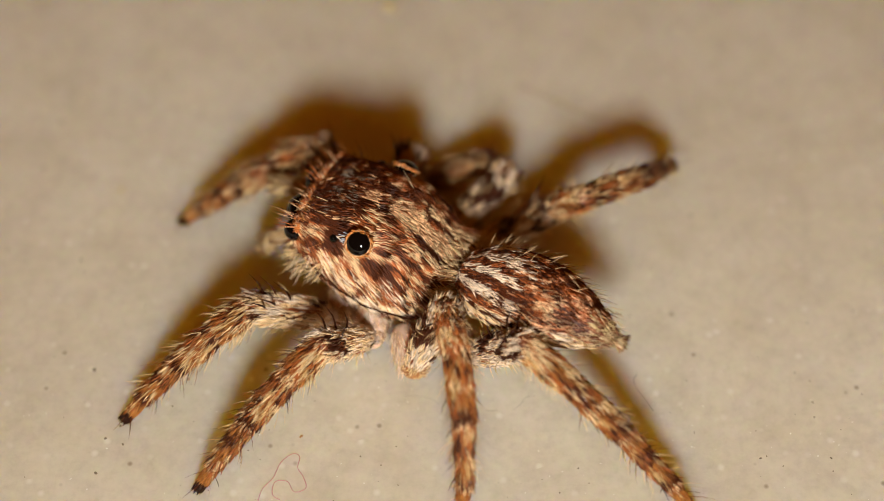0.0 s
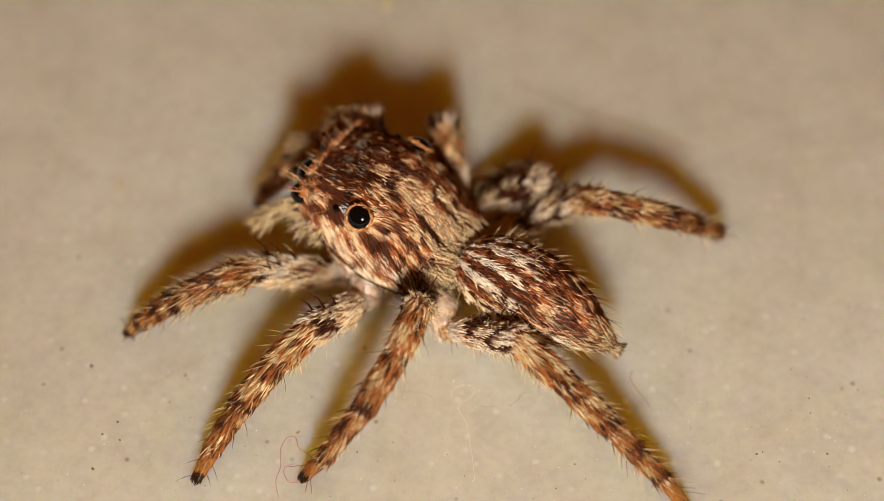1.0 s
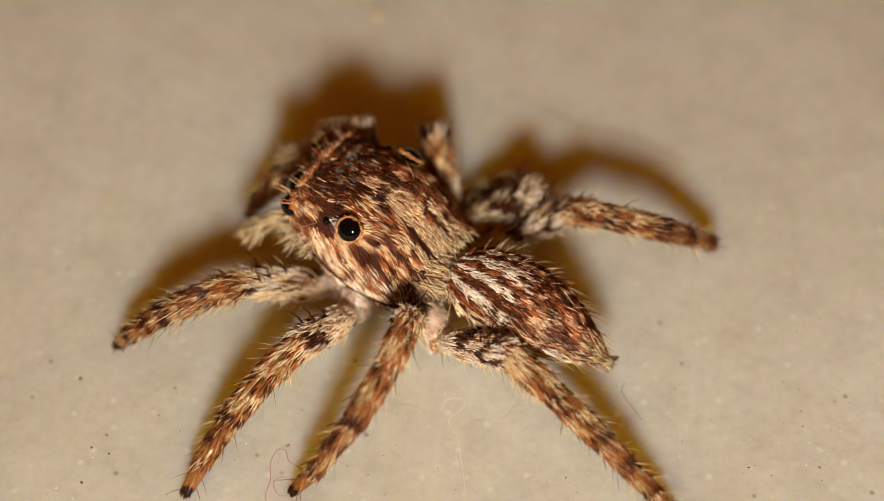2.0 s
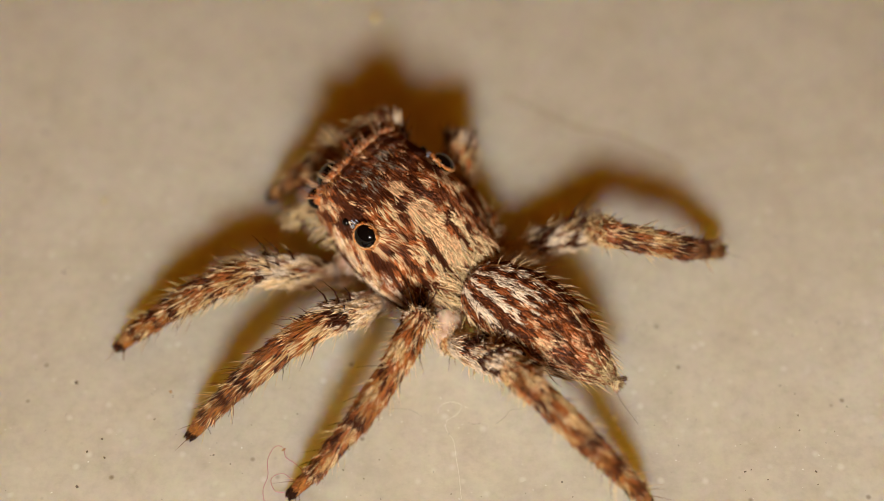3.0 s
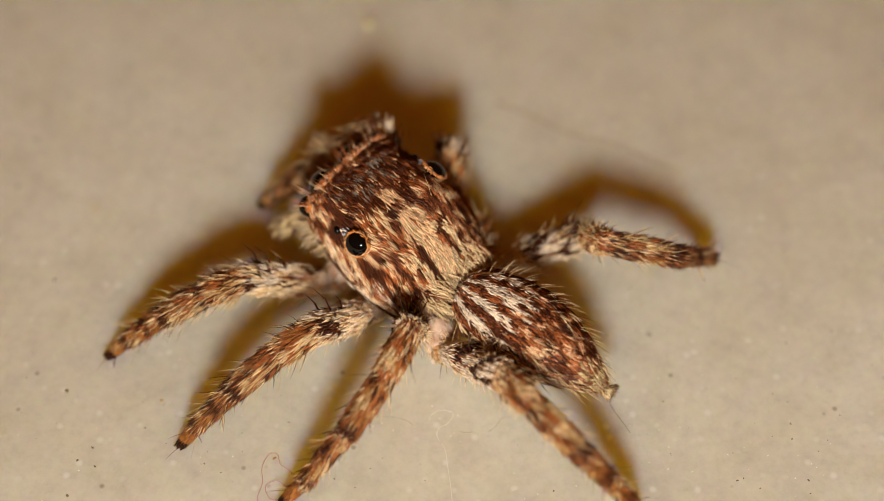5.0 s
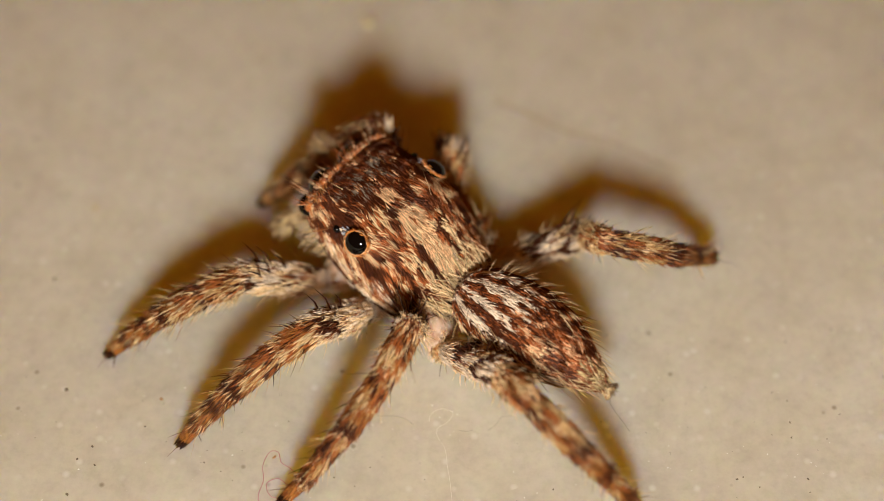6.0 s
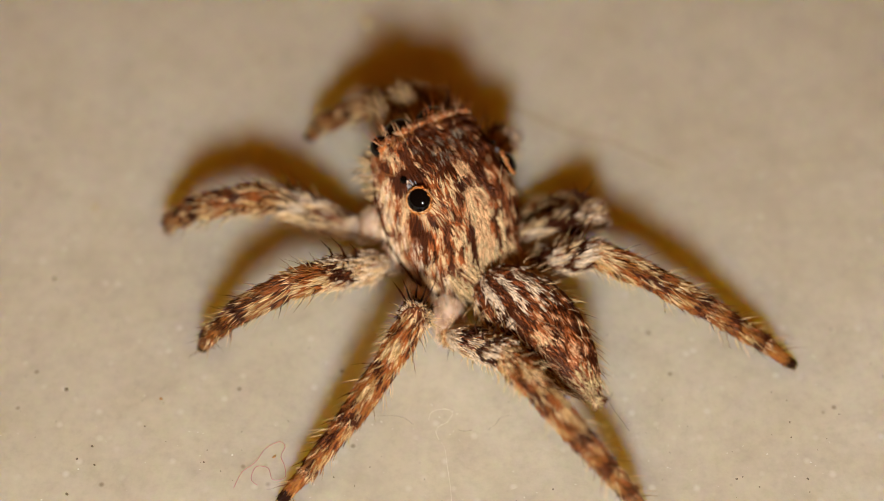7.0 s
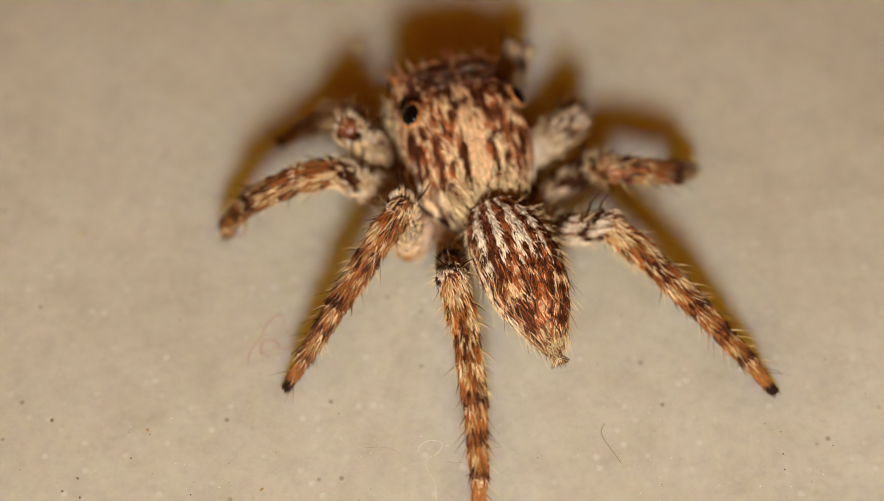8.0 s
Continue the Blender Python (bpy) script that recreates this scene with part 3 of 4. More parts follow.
        col = choose(rng, k, [((2.6 if pair in (3, 4) else 2.2) * speck, CREAM * 0.95), (2.4 * speck, STRAW * 0.9), (2.2 * (1 - speck), TAWNY * 1.1), (2.2 * (1 - speck), BROWN), ((4.4 if pair in (3, 4) else 3.0) * (1 - speck), DARK), (0.9, HONEY * 0.85), (1.4, TAWNY * 1.3), (3 * cuff, CREAM)], draw)
    elif name == "tibia":
        dark = np.maximum(ring(0.92, 0.13), 0.7 * ring(0.12, 0.12))
        col = choose(rng, k, [(2.0 * speck * (1 - dark), STRAW * 0.85), (1.1 * speck * (1 - dark), CREAM * 0.95), (3.0 * (1 - speck), TAWNY), (1.8 * (1 - speck), BROWN * 0.8),
                              (3.6 * (1 - speck) + 3 * dark, DARK), (1.6 * (1 - dark), TAWNY * 1.1), (1.6 * (1 - dark), HONEY * 0.75), (1.5 * ring(0.5, 0.12), CREAM)], draw)
    elif name == "metatarsus":
        dark = np.maximum(ring(0.40, 0.13), ring(0.96, 0.12))
        col = choose(rng, k, [(2.6 * (1 - dark), HONEY * 0.8), (2.2 * (1 - dark), TAWNY), (2.0 * speck * (1 - dark), STRAW * 0.85), (1.0 * (1 - dark) * speck, CREAM), (1.0 * (1 - speck), TAWNY * 1.1), (2.0 * (1 - speck), BROWN * 0.8), (3.6 * dark, DARK * 1.2), (2.4 * (1 - speck), DARK), (1.5 * dark, TAWNY)], draw)
    else:
        tip = soft_step(t, 0.68, 0.80)
        col = choose(rng, k, [(4 * (1 - tip), HONEY * 0.78), (2.2 * (1 - tip), TAWNY), (1.0 * (1 - tip) * speck, STRAW), (16 * tip, DARK * 0.4)], draw)
    way = np.array((0, 1.0, 0)) + (core - p) * 0.7 + n * (0.10 + 0.14 * rng.random(k))[:, None] + rng.normal(0, 0.11, (k, 3))
    size = (0.20 + 0.17 * rng.random(k)) * (1.25 if name == "femur" else 1.0)
    if name == "tarsus":
        size *= 0.55
        way -= n * 0.08
    sh.strands(p, way, -n * 0.22, size, 0.0125 + 0.007 * rng.random(k), col, 1)

    # finer standing hairs
    k = {"femur": 26, "patella": 18, "tibia": 36, "metatarsus": 34, "tarsus": 6}[name]
    t, a = rng.uniform(0.08, 0.95, k), rng.uniform(0, 2 * math.pi, k)
    n = np.stack([np.cos(a), 0 * a, np.sin(a)], 1)
    p = n * (radius(t) * 0.92)[:, None] + np.stack([0 * t, t * length, 0 * t], 1)
    sh.strands(p, np.array((0, 0.75, 0)) + n * 0.85 + rng.normal(0, 0.15, (k, 3)), np.array((0, 0.5, 0)) * np.ones((k, 1)),
               0.30 + 0.28 * rng.random(k), 0.0085, choose(rng, k, [(2 * (t < 0.6 if name == "tarsus" else 1), CREAM), (1.8 * (name != "tarsus"), YELLOW), (0.9, UMBER), (0.3, DARK)]), 1)
    if pair == 1 and name in ("patella", "tibia"):
        k = 60
        t, a = rng.uniform(0.1, 0.95, k), rng.uniform(0, 2 * math.pi, k)
        n = np.stack([np.cos(a), 0 * a, np.sin(a)], 1)
        p = n * (radius(t) * 0.92)[:, None] + np.stack([0 * t, t * length, 0 * t], 1)
        sh.strands(p, np.array((0, 0.8, 0)) + n * 0.8 + rng.normal(0, 0.2, (k, 3)), np.array((0, 0.6, 0)) - n * 0.3, 0.35 + 0.25 * rng.random(k), 0.009,
                   choose(rng, k, [(2, CREAM), (1, YELLOW), (1, UMBER)]), 1)
    # long pale fringe under the thigh and the knee
    if name in ("femur", "patella"):
        k = 46
        t, a = rng.uniform(0.3, 0.95, k), rng.uniform(math.pi, 2 * math.pi, k)
        n = np.stack([np.cos(a), 0 * a, np.sin(a)], 1)
        p = n * (radius(t) * 0.92)[:, None] + np.stack([0 * t, t * length, 0 * t], 1)
        sh.strands(p, np.array((0, 0.5, 0)) + n + rng.normal(0, 0.2, (k, 3)), np.array((0, 0.4, 0)) * np.ones((k, 1)), 0.22 + 0.22 * rng.random(k), 0.008,
                   choose(rng, k, [(2, YELLOW), (2, CREAM)]), 1)
    # stout dark spines
    spines = {"femur": [(0.62, 85), (0.76, 70), (0.80, 108), (0.90, 60), (0.91, 122)], "patella": [(0.5, 20), (0.5, 160)],
              "tibia": [(0.32, 200), (0.66, 335), (0.88, 210)],
              "metatarsus": [(0.14, 335), (0.5, 215), (0.9, 345)], "tarsus": []}[name]
    if spines:
        t, a = np.array([q[0] for q in spines]), np.radians([q[1] for q in spines])
        n = np.stack([np.cos(a), 0 * a, np.sin(a)], 1)
        p = n * (radius(t) * 0.9)[:, None] + np.stack([0 * t, t * length, 0 * t], 1)
        rise, bend, size, stout = (1.0, 1.5, 0.70, 0.029) if name == "femur" else (0.40, 0.8, 0.36, 0.016)
        sh.strands(p, np.array((0, 0.45, 0)) + n * rise + rng.normal(0, 0.12, (len(t), 3)), np.array((0, bend, 0)) * np.ones((len(t), 1)), size * rng.uniform(0.8, 1.1, len(t)), stout, DARK * 0.6, 1)
    if name == "tarsus":
        sh.add(*ball((0, length - 0.02, -0.01), (0.115, 0.13, 0.095)), DARK * 0.4, 0)
    return sh.mesh(name, [SKIN, FUR, JOINT])


def coxa_mesh(pair):
    """The short pale joint under the body from which a leg grows, along +y, ending at the origin."""
    rng = np.random.default_rng(50 + pair)
    sh = Shape()
    sh.add(*tube([(0, y, 0) for y in (-1.05, -0.95, -0.65, -0.35, -0.1, 0.02, 0.1, 0.12)], (0.16, 0.30, 0.38, 0.39, 0.35, 0.30, 0.20, 0.05), 16), PINK, 2)
    k = 260
    t, a = rng.uniform(-0.9, 0.05, k), rng.uniform(0, 2 * math.pi, k)
    n = np.stack([np.cos(a), 0 * a, np.sin(a)], 1)
    sh.strands(n * (0.30 + 0.08 * np.sin(-t * 3))[:, None] + np.stack([0 * t, t, 0 * t], 1), np.array((0, 0.9, 0)) + n * 0.3 + rng.normal(0, 0.2, (k, 3)), -n * 0.2, 0.26, 0.009,
               choose(rng, k, [(3, WHITE), (3, CREAM), (0.6, UMBER)]), 1)
    return sh.mesh("leg", [SKIN, FUR, JOINT])


def pedipalp_mesh():
    """A short feeler along +y, bent a little downwards at its furry tip."""
    rng = np.random.default_rng(30)
    sh = Shape()
    path = np.array(((0, 0, 0), (0, 0.36, 0.13), (0, 0.70, 0.17), (0, 1.0, 0.12), (0, 1.22, 0.03), (0, 1.38, -0.10)))
    fine = np.array([[np.interp(q, np.arange(6), path[:, i]) for i in range(3)] for q in np.linspace(0, 5, 16)])
    rad = np.interp(np.linspace(0, 5, 16), np.arange(6), (0.13, 0.15, 0.15, 0.14, 0.15, 0.07))
    sh.add(*tube(fine, rad, 12), PINK * 0.9, 0)
    k = 620
    q = rng.uniform(0.3, 15, k)
    c = np.stack([np.interp(q, np.arange(16), fine[:, i]) for i in range(3)], 1)
    d = np.stack([np.interp(np.minimum(q + 0.5, 15), np.arange(16), fine[:, i]) for i in range(3)], 1) - np.stack([np.interp(q - 0.3, np.arange(16), fine[:, i]) for i in range(3)], 1)
    d /= np.linalg.norm(d, axis=1)[:, None]
    n = rng.normal(0, 1, (k, 3))
    n -= d * (n * d).sum(1)[:, None]
    n /= np.linalg.norm(n, axis=1)[:, None]
    sh.strands(c + n * np.interp(q, np.arange(16), rad)[:, None] * 0.9, d + n * 0.42, d * 0.3, 0.20 + 0.2 * rng.random(k), 0.012,
               choose(rng, k, [(2.2, CREAM), (2.6, YELLOW), (0.6, WHITE), (2.4 * (np.sin(q * 1.1) > 0.3), UMBER), (0.5, DARK)]), 1)
    # the brush of long yellowish hairs at the tip
    k = 120
    at = rng.uniform(11.0, 15, k)
    c = np.stack([np.interp(at, np.arange(16), fine[:, i]) for i in range(3)], 1)
    d = np.array(path[-1] - path[-3]) / np.linalg.norm(path[-1] - path[-3])
    n = rng.normal(0, 1, (k, 3)) + np.array((0, 0, 0.5))
    n /= np.linalg.norm(n, axis=1)[:, None]
    sh.strands(c + n * 0.12, d + n * 0.75, d * np.ones((k, 1)) * 0.4, 0.26 + 0.2 * rng.random(k), 0.011, choose(rng, k, [(2.5, YELLOW), (1.5, CREAM), (0.6, UMBER)]), 1)
    return sh.mesh("pedipalp", [SKIN, FUR])


def eye_mesh(r, flat):
    sh = Shape()
    sh.add(*ball((0, 0, 0), (r, r, r * flat), 18, 28), DARK * 0.1, 0)
    return sh.mesh("eye", [EYE])


def rim_mesh(r):
    """A loose ring of short orange scales round an eye, lying in the xy plane."""
    rng = np.random.default_rng(77)
    sh = Shape()
    k = 300
    a = rng.uniform(0, 2 * math.pi, k)
    ray = np.stack([np.cos(a), np.sin(a), 0 * a], 1)
    turn = np.stack([-np.sin(a), np.cos(a), 0 * a], 1)
    root = ray * (r + rng.normal(0.0, 0.012, k))[:, None] + np.array((0, 0, 1.0)) * rng.normal(0, 0.02, k)[:, None]
    sh.strands(root, turn + ray * rng.normal(0.15, 0.3, k)[:, None] + rng.normal(0, 0.12, (k, 3)), -ray * 0.3, 0.06 + 0.07 * rng.random(k), 0.014,
               choose(rng, k, [(3, np.array((0.70, 0.26, 0.055))), (1.4, PEACH), (0.6, RUST)]), 0)
    return sh.mesh("eye_rim", [FUR])


spider = tagged(new("jumping_spider"), "brown and cream banded hairy jumping spider standing on tile", "spider")
thorax = part("cephalothorax", carapace_mesh(), spider, "reddish-brown furry head with peach stripe")
abdomen = part("abdomen", abdomen_mesh(), spider, "dark brown furry abdomen with cream stripes")
for x, z in ((-0.10, 0.02), (0.10, 0.02), (0.0, -0.08)):
    nozzle = part("spinneret", spinneret_mesh(), abdomen, "short yellowish hairy spinneret")
    nozzle.matrix_basis = metres(pose(x, -ABDOMEN_LEN + 0.10, z, 0, 0, 180 - 130 * x))
PALPS = {}
for side in (-1, 1):
    for spot, r in (((1.20, 0.30, 1.65), 0.268), ((1.25, 0.90, 1.53), 0.095), ((1.10, 1.90, 1.13), 0.26), ((0.46, 1.97, 1.04), 0.43)):
        e = part("eye", eye_mesh(r, 0.62 if spot[1] == 0.30 else 1.0), thorax, "glossy black round eye")
        e.location = Vector((side * spot[0], spot[1], spot[2])) * MM
        if spot[1] == 0.30:
            rim = part("eye_rim", rim_mesh(r + 0.012), thorax, "orange ring of scales")
            out = Vector((side * 0.75, -0.05, 0.66)).normalized()
            e.matrix_basis = Matrix.Translation((Vector((side * spot[0], spot[1], spot[2])) + out * 0.09) * MM) @ out.to_track_quat("Z", "Y").to_matrix().to_4x4()
            rim.matrix_basis = Matrix.Translation((Vector((side * spot[0], spot[1], spot[2])) + out * 0.10) * MM) @ out.to_track_quat("Z", "Y").to_matrix().to_4x4()
    palp = part("pedipalp", pedipalp_mesh(), thorax, "pale feeler with yellowish-white hairs")
    palp.matrix_basis = metres(pose(side * 0.5, 1.75, 0.2, 12, 0, 0))
    PALPS[side] = palp
    jaw = Shape()
    jaw.add(*tube([(side * 0.42, 1.72 + 0.1 * q, 0.5 - 0.22 * q) for q in range(6)], (0.2, 0.36, 0.38, 0.34, 0.26, 0.12), 14), RUST * 0.7, 0)
    part("chelicera", jaw.mesh("chelicera", [SKIN]), thorax, "shiny reddish-brown jaw")

HIPS = {1: (0.95, 1.15, -0.15), 2: (1.0, 0.4, -0.15), 3: (1.0, -0.4, -0.15), 4: (0.9, -1.1, -0.15)}
LEGS = {}
for pair in (1, 2, 3, 4):
    meshes = {name: piece_mesh(name, pair) for name in PIECES}
    coxa = coxa_mesh(pair)
    for side in "LR":
        root = part("leg", coxa, spider, "banded brown and cream hairy leg")
        LEGS[side + str(pair)] = (root, [part(name, meshes[name], root) for name in PIECES])

# ---- stances of the spider: body x, y, z, turn, pitch, roll; tail tip; palp tip; each leg's knee x, y, z, foot x, y, thigh root x, y, z and lean of its arch ----
POSES = {}
POSES["A"] = dict(
    thorax=(-1.71, -1.48, 1.02, 65.68, 2.29, 7.42),
    tail=(3.17, -4.38, 2.28),
    L1=(-4.76, -3.01, 1.36, -7.56, -5.10, -2.82, -2.62, 0.39, 0.36),
    L2=(-3.13, -4.31, 1.84, -5.80, -6.81, -2.09, -3.13, 0.37, 0.13),
    L3=(-0.47, -3.76, 2.39, -0.10, -7.37, -1.17, -4.00, 0.42, -0.18),
    L4=(1.23, -4.60, 2.38, 4.93, -7.41, 0.07, -3.68, 0.47, 0.07),
    R4=(1.98, -0.06, 0.98, 4.74, 1.81, -0.10, -1.19, 0.49, 0.61),
    R3=(0.95, 0.79, 1.26, -2.25, -0.41, -0.46, -0.52, 0.42, 2.00),
    R2=(-1.25, 1.19, 1.47, -1.33, 2.03, -1.72, -0.66, 0.48, -2.84),
    R1=(-3.47, 1.38, 1.46, -6.72, 0.26, -2.31, -0.21, 0.49, -0.23),
    palp=(-4.53, -0.79, 0.76),
)
POSES["B0"] = dict(
    thorax=(-1.71, -1.08, 1.07, 65.87, 5.54, 7.84),
    tail=(3.19, -4.19, 1.88),
    L1=(-4.44, -2.50, 1.55, -7.60, -2.91, -2.60, -2.42, 0.35, -0.59),
    L2=(-3.05, -4.17, 1.63, -5.79, -6.74, -1.94, -2.80, 0.40, 0.33),
    L3=(-0.69, -3.65, 2.26, -2.34, -7.23, -1.76, -3.55, 0.46, -0.55),
    L4=(1.28, -4.34, 2.24, 4.90, -7.38, -0.10, -3.35, 0.51, 0.15),
    R4=(2.43, -0.14, 1.42, 6.10, -0.19, 0.29, -0.81, 0.50, 0.51),
    R3=(1.37, 0.65, 1.48, -1.83, -0.55, -0.24, -0.31, 0.51, 2.16),
    R2=(-0.61, 1.79, 1.63, -0.75, 2.51, -0.07, 0.03, 0.51, -3.15),
    R1=(-3.59, 1.14, 1.86, -6.70, 0.21, -2.20, 0.15, 0.47, 0.02),
    palp=(-4.29, -1.65, 2.18),
)
POSES["B"] = dict(
    thorax=(-1.53, -0.92, 1.16, 57.52, 4.68, 4.41),
    tail=(3.32, -4.26, 1.57),
    L1=(-4.61, -2.06, 1.30, -7.63, -2.96, -2.65, -1.60, 0.41, -0.35),
    L2=(-3.30, -3.84, 1.59, -5.77, -6.68, -2.21, -2.32, 0.53, 0.78),
    L3=(-0.98, -3.73, 2.32, -3.46, -6.66, -0.90, -2.51, 0.62, -0.67),
    L4=(1.14, -4.37, 2.06, 4.87, -7.41, -0.28, -3.13, 0.54, 0.12),
    R4=(2.57, -0.12, 1.38, 6.16, -0.24, 0.45, -0.91, 0.49, 0.59),
    R3=(1.89, 0.29, 1.55, -1.31, -0.91, 0.10, -0.18, 0.55, 2.16),
    R2=(-0.43, 1.84, 1.69, -0.52, 2.60, -0.00, 0.11, 0.50, -3.20),
    R1=(-2.20, 1.73, 2.09, -4.85, 0.69, -1.86, 0.29, 0.46, -0.30),
    palp=(-4.56, -0.79, 1.52),
)
POSES["C"] = dict(
    thorax=(-0.83, -0.70, 1.10, 48.07, 7.54, -4.63),
    tail=(3.59, -4.65, 1.53),
    L1=(-4.34, -1.72, 1.43, -7.52, -2.91, -2.43, -1.21, 0.45, -0.05),
    L2=(-2.76, -3.21, 1.64, -5.70, -5.20, -1.52, -1.94, 0.43, -0.22),
    L3=(-0.68, -3.61, 2.24, -3.41, -6.63, -0.60, -2.39, 0.54, -0.72),
    L4=(1.26, -4.56, 2.08, 4.30, -6.82, 0.07, -3.09, 0.57, 0.43),
    R4=(3.29, -0.44, 1.29, 6.14, -0.12, 1.03, -0.99, 0.61, 0.76),
    R3=(1.02, -0.58, 0.92, -2.18, 2.42, -0.90, 0.03, 0.30, 0.40),
    R2=(0.26, 1.78, 1.68, 0.15, 2.61, 0.10, 0.01, 0.47, -2.92),
    R1=(-1.44, 1.71, 2.41, -4.28, 1.29, -0.87, 0.77, 0.50, -0.55),
    palp=(-3.65, 0.08, 0.96),
)
POSES["D"] = dict(
    thorax=(-0.42, -0.39, 1.10, 38.47, 16.15, 3.89),
    tail=(3.40, -5.09, 1.50),
    L1=(-4.14, -0.09, 1.22, -6.45, 0.57, -2.09, -0.42, 0.48, -0.58),
    L2=(-2.62, -2.52, 1.73, -5.24, -3.50, -1.41, -1.26, 0.48, -0.26),
    L3=(-0.67, -3.35, 2.20, -3.46, -6.58, -0.59, -2.13, 0.50, -1.17),
    L4=(1.23, -4.52, 1.94, 4.36, -6.82, -0.01, -3.00, 0.52, 0.42),
    R4=(3.41, -1.49, 1.63, 7.95, -3.22, 1.30, -1.19, 0.47, 0.28),
    R3=(3.04, -0.04, 1.34, -0.16, -1.24, 1.12, -0.26, 0.50, 2.00),
    R2=(1.13, 1.78, 1.75, 1.07, 2.72, 0.41, 0.21, 0.46, -2.74),
    R1=(-0.61, 2.42, 1.96, -3.65, 2.32, -0.28, 0.84, 0.47, -0.38),
    palp=(-2.96, 0.82, 1.27),
)
POSES["E"] = dict(
    thorax=(0.05, -0.00, 1.10, 31.05, 20.27, 13.62),
    tail=(3.44, -5.02, 1.51),
    L1=(-3.75, 0.47, 1.33, -6.46, 0.53, -1.74, 0.12, 0.50, -0.38),
    L2=(-2.52, -1.83, 1.66, -5.40, -2.76, -1.09, -0.72, 0.51, -0.30),
    L3=(-0.56, -3.29, 2.20, -3.38, -6.55, -0.48, -2.07, 0.50, -1.01),
    L4=(1.42, -4.09, 2.00, 4.39, -6.85, 0.25, -2.64, 0.45, 0.39),
    R4=(3.48, -1.24, 1.65, 7.97, -3.19, 1.40, -0.98, 0.43, 0.19),
    R3=(3.57, 0.03, 1.33, 0.37, -1.17, 1.66, -0.16, 0.48, 2.00),
    R2=(1.51, 2.13, 1.55, 1.58, 2.73, 0.45, 0.60, 0.47, -2.80),
    R1=(-0.16, 3.11, 1.73, -3.21, 3.32, 0.56, 1.43, 0.50, -0.18),
    palp=(-1.42, 2.20, 2.60),
)
POSES["F"] = dict(
    thorax=(0.86, 0.66, 1.11, 16.63, 12.96, 14.08),
    tail=(3.15, -4.84, 1.33),
    L1=(-2.14, 1.56, 2.44, -3.60, 2.56, -0.95, 1.24, 0.61, 1.24),
    L2=(-2.35, -0.74, 1.54, -5.40, -2.71, -0.70, 0.21, 0.54, 0.65),
    L3=(-0.69, -2.76, 2.18, -3.27, -6.24, -0.42, -1.26, 0.73, -0.03),
    L4=(1.09, -2.34, 2.71, 1.24, -6.71, 0.43, -2.03, 0.40, -0.20),
    R4=(3.61, -1.11, 1.79, 7.95, -3.23, 1.70, -1.44, 0.34, 0.21),
    R3=(4.14, 0.06, 1.39, 0.94, -0.54, 2.25, 0.10, 0.46, 2.00),
    R2=(3.36, 1.70, 1.87, 3.63, 3.88, 2.24, 0.62, 0.40, -2.56),
    R1=(1.22, 3.63, 1.31, 1.25, 4.42, 1.50, 1.61, 0.47, -3.30),
    palp=(-1.44, 2.26, 2.07),
)
POSES["G"] = dict(
    thorax=(0.82, 2.39, 1.12, 16.68, -6.73, 3.95),
    tail=(2.82, -3.05, 1.39),
    L1=(-1.84, 2.45, 2.44, -3.68, 3.92, -0.90, 2.83, 0.49, 1.52),
    L2=(-2.11, 1.54, 2.05, -4.83, 1.14, -0.72, 1.82, 0.43, -0.31),
    L3=(-0.62, 0.19, 2.51, -3.20, -2.99, -0.50, 0.46, 0.43, -0.29),
    L4=(0.52, -1.61, 2.23, 1.07, -6.23, 0.48, 0.29, 0.74, -0.34),
    R4=(4.07, 0.23, 1.77, 7.71, -3.09, 2.17, 0.89, 0.44, 0.04),
    R3=(3.92, 2.46, 1.10, 5.80, 3.17, 2.19, 1.49, 0.41, 0.83),
    R2=(3.46, 3.52, 1.61, 3.75, 5.10, 1.87, 2.65, 0.45, -2.39),
    R1=(2.12, 5.59, 1.45, 2.31, 6.95, 1.38, 3.75, 0.50, -2.94),
    palp=(-1.68, 3.35, 0.84),
)


def stance_at(t):
    """The stance at a time, eased between the held ones."""
    for (t0, a), (t1, b) in zip(HOLDS, HOLDS[1:]):
        if t <= t1 + 1e-6:
            u = min(max((t - t0) / (t1 - t0), 0), 1)
            u = u * u * (3 - 2 * u)
            out = {}
            for k in POSES[a]:
                p, q = np.array(POSES[a][k]), np.array(POSES[b][k])
                out[k] = p + (q - p) * u
                if len(p) == 9:
                    step = float(np.hypot(*(q - p)[3:5]))
                    out[k] = np.append(out[k], 0.06 + min(step * 0.25, 0.8) * 4 * u * (1 - u))
            return out


HOLDS = ((0.0, "A"), (0.4, "A"), (0.5, "B0"), (0.7, "B0"), (0.8, "B"), (2.0, "B"), (2.5, "C"), (6.4, "C"), (6.5, "D"), (6.9, "D"),
         (7.0, "E"), (7.4, "E"), (7.5, "F"), (7.8, "F"), (7.9, "G"), (8.0, "G"))
TIMES = [0.0, 0.4, 0.4333, 0.4667, 0.5, 0.7, 0.7333, 0.7667, 0.8, 2.0, 2.0667, 2.1333, 2.2, 2.2667, 2.3333, 2.4, 2.4667, 2.5]
for t in (6.4, 6.9, 7.4, 7.8):
    TIMES += [t, t + 0.0333, t + 0.0667, t + 0.1]
TIMES.append(8.0)


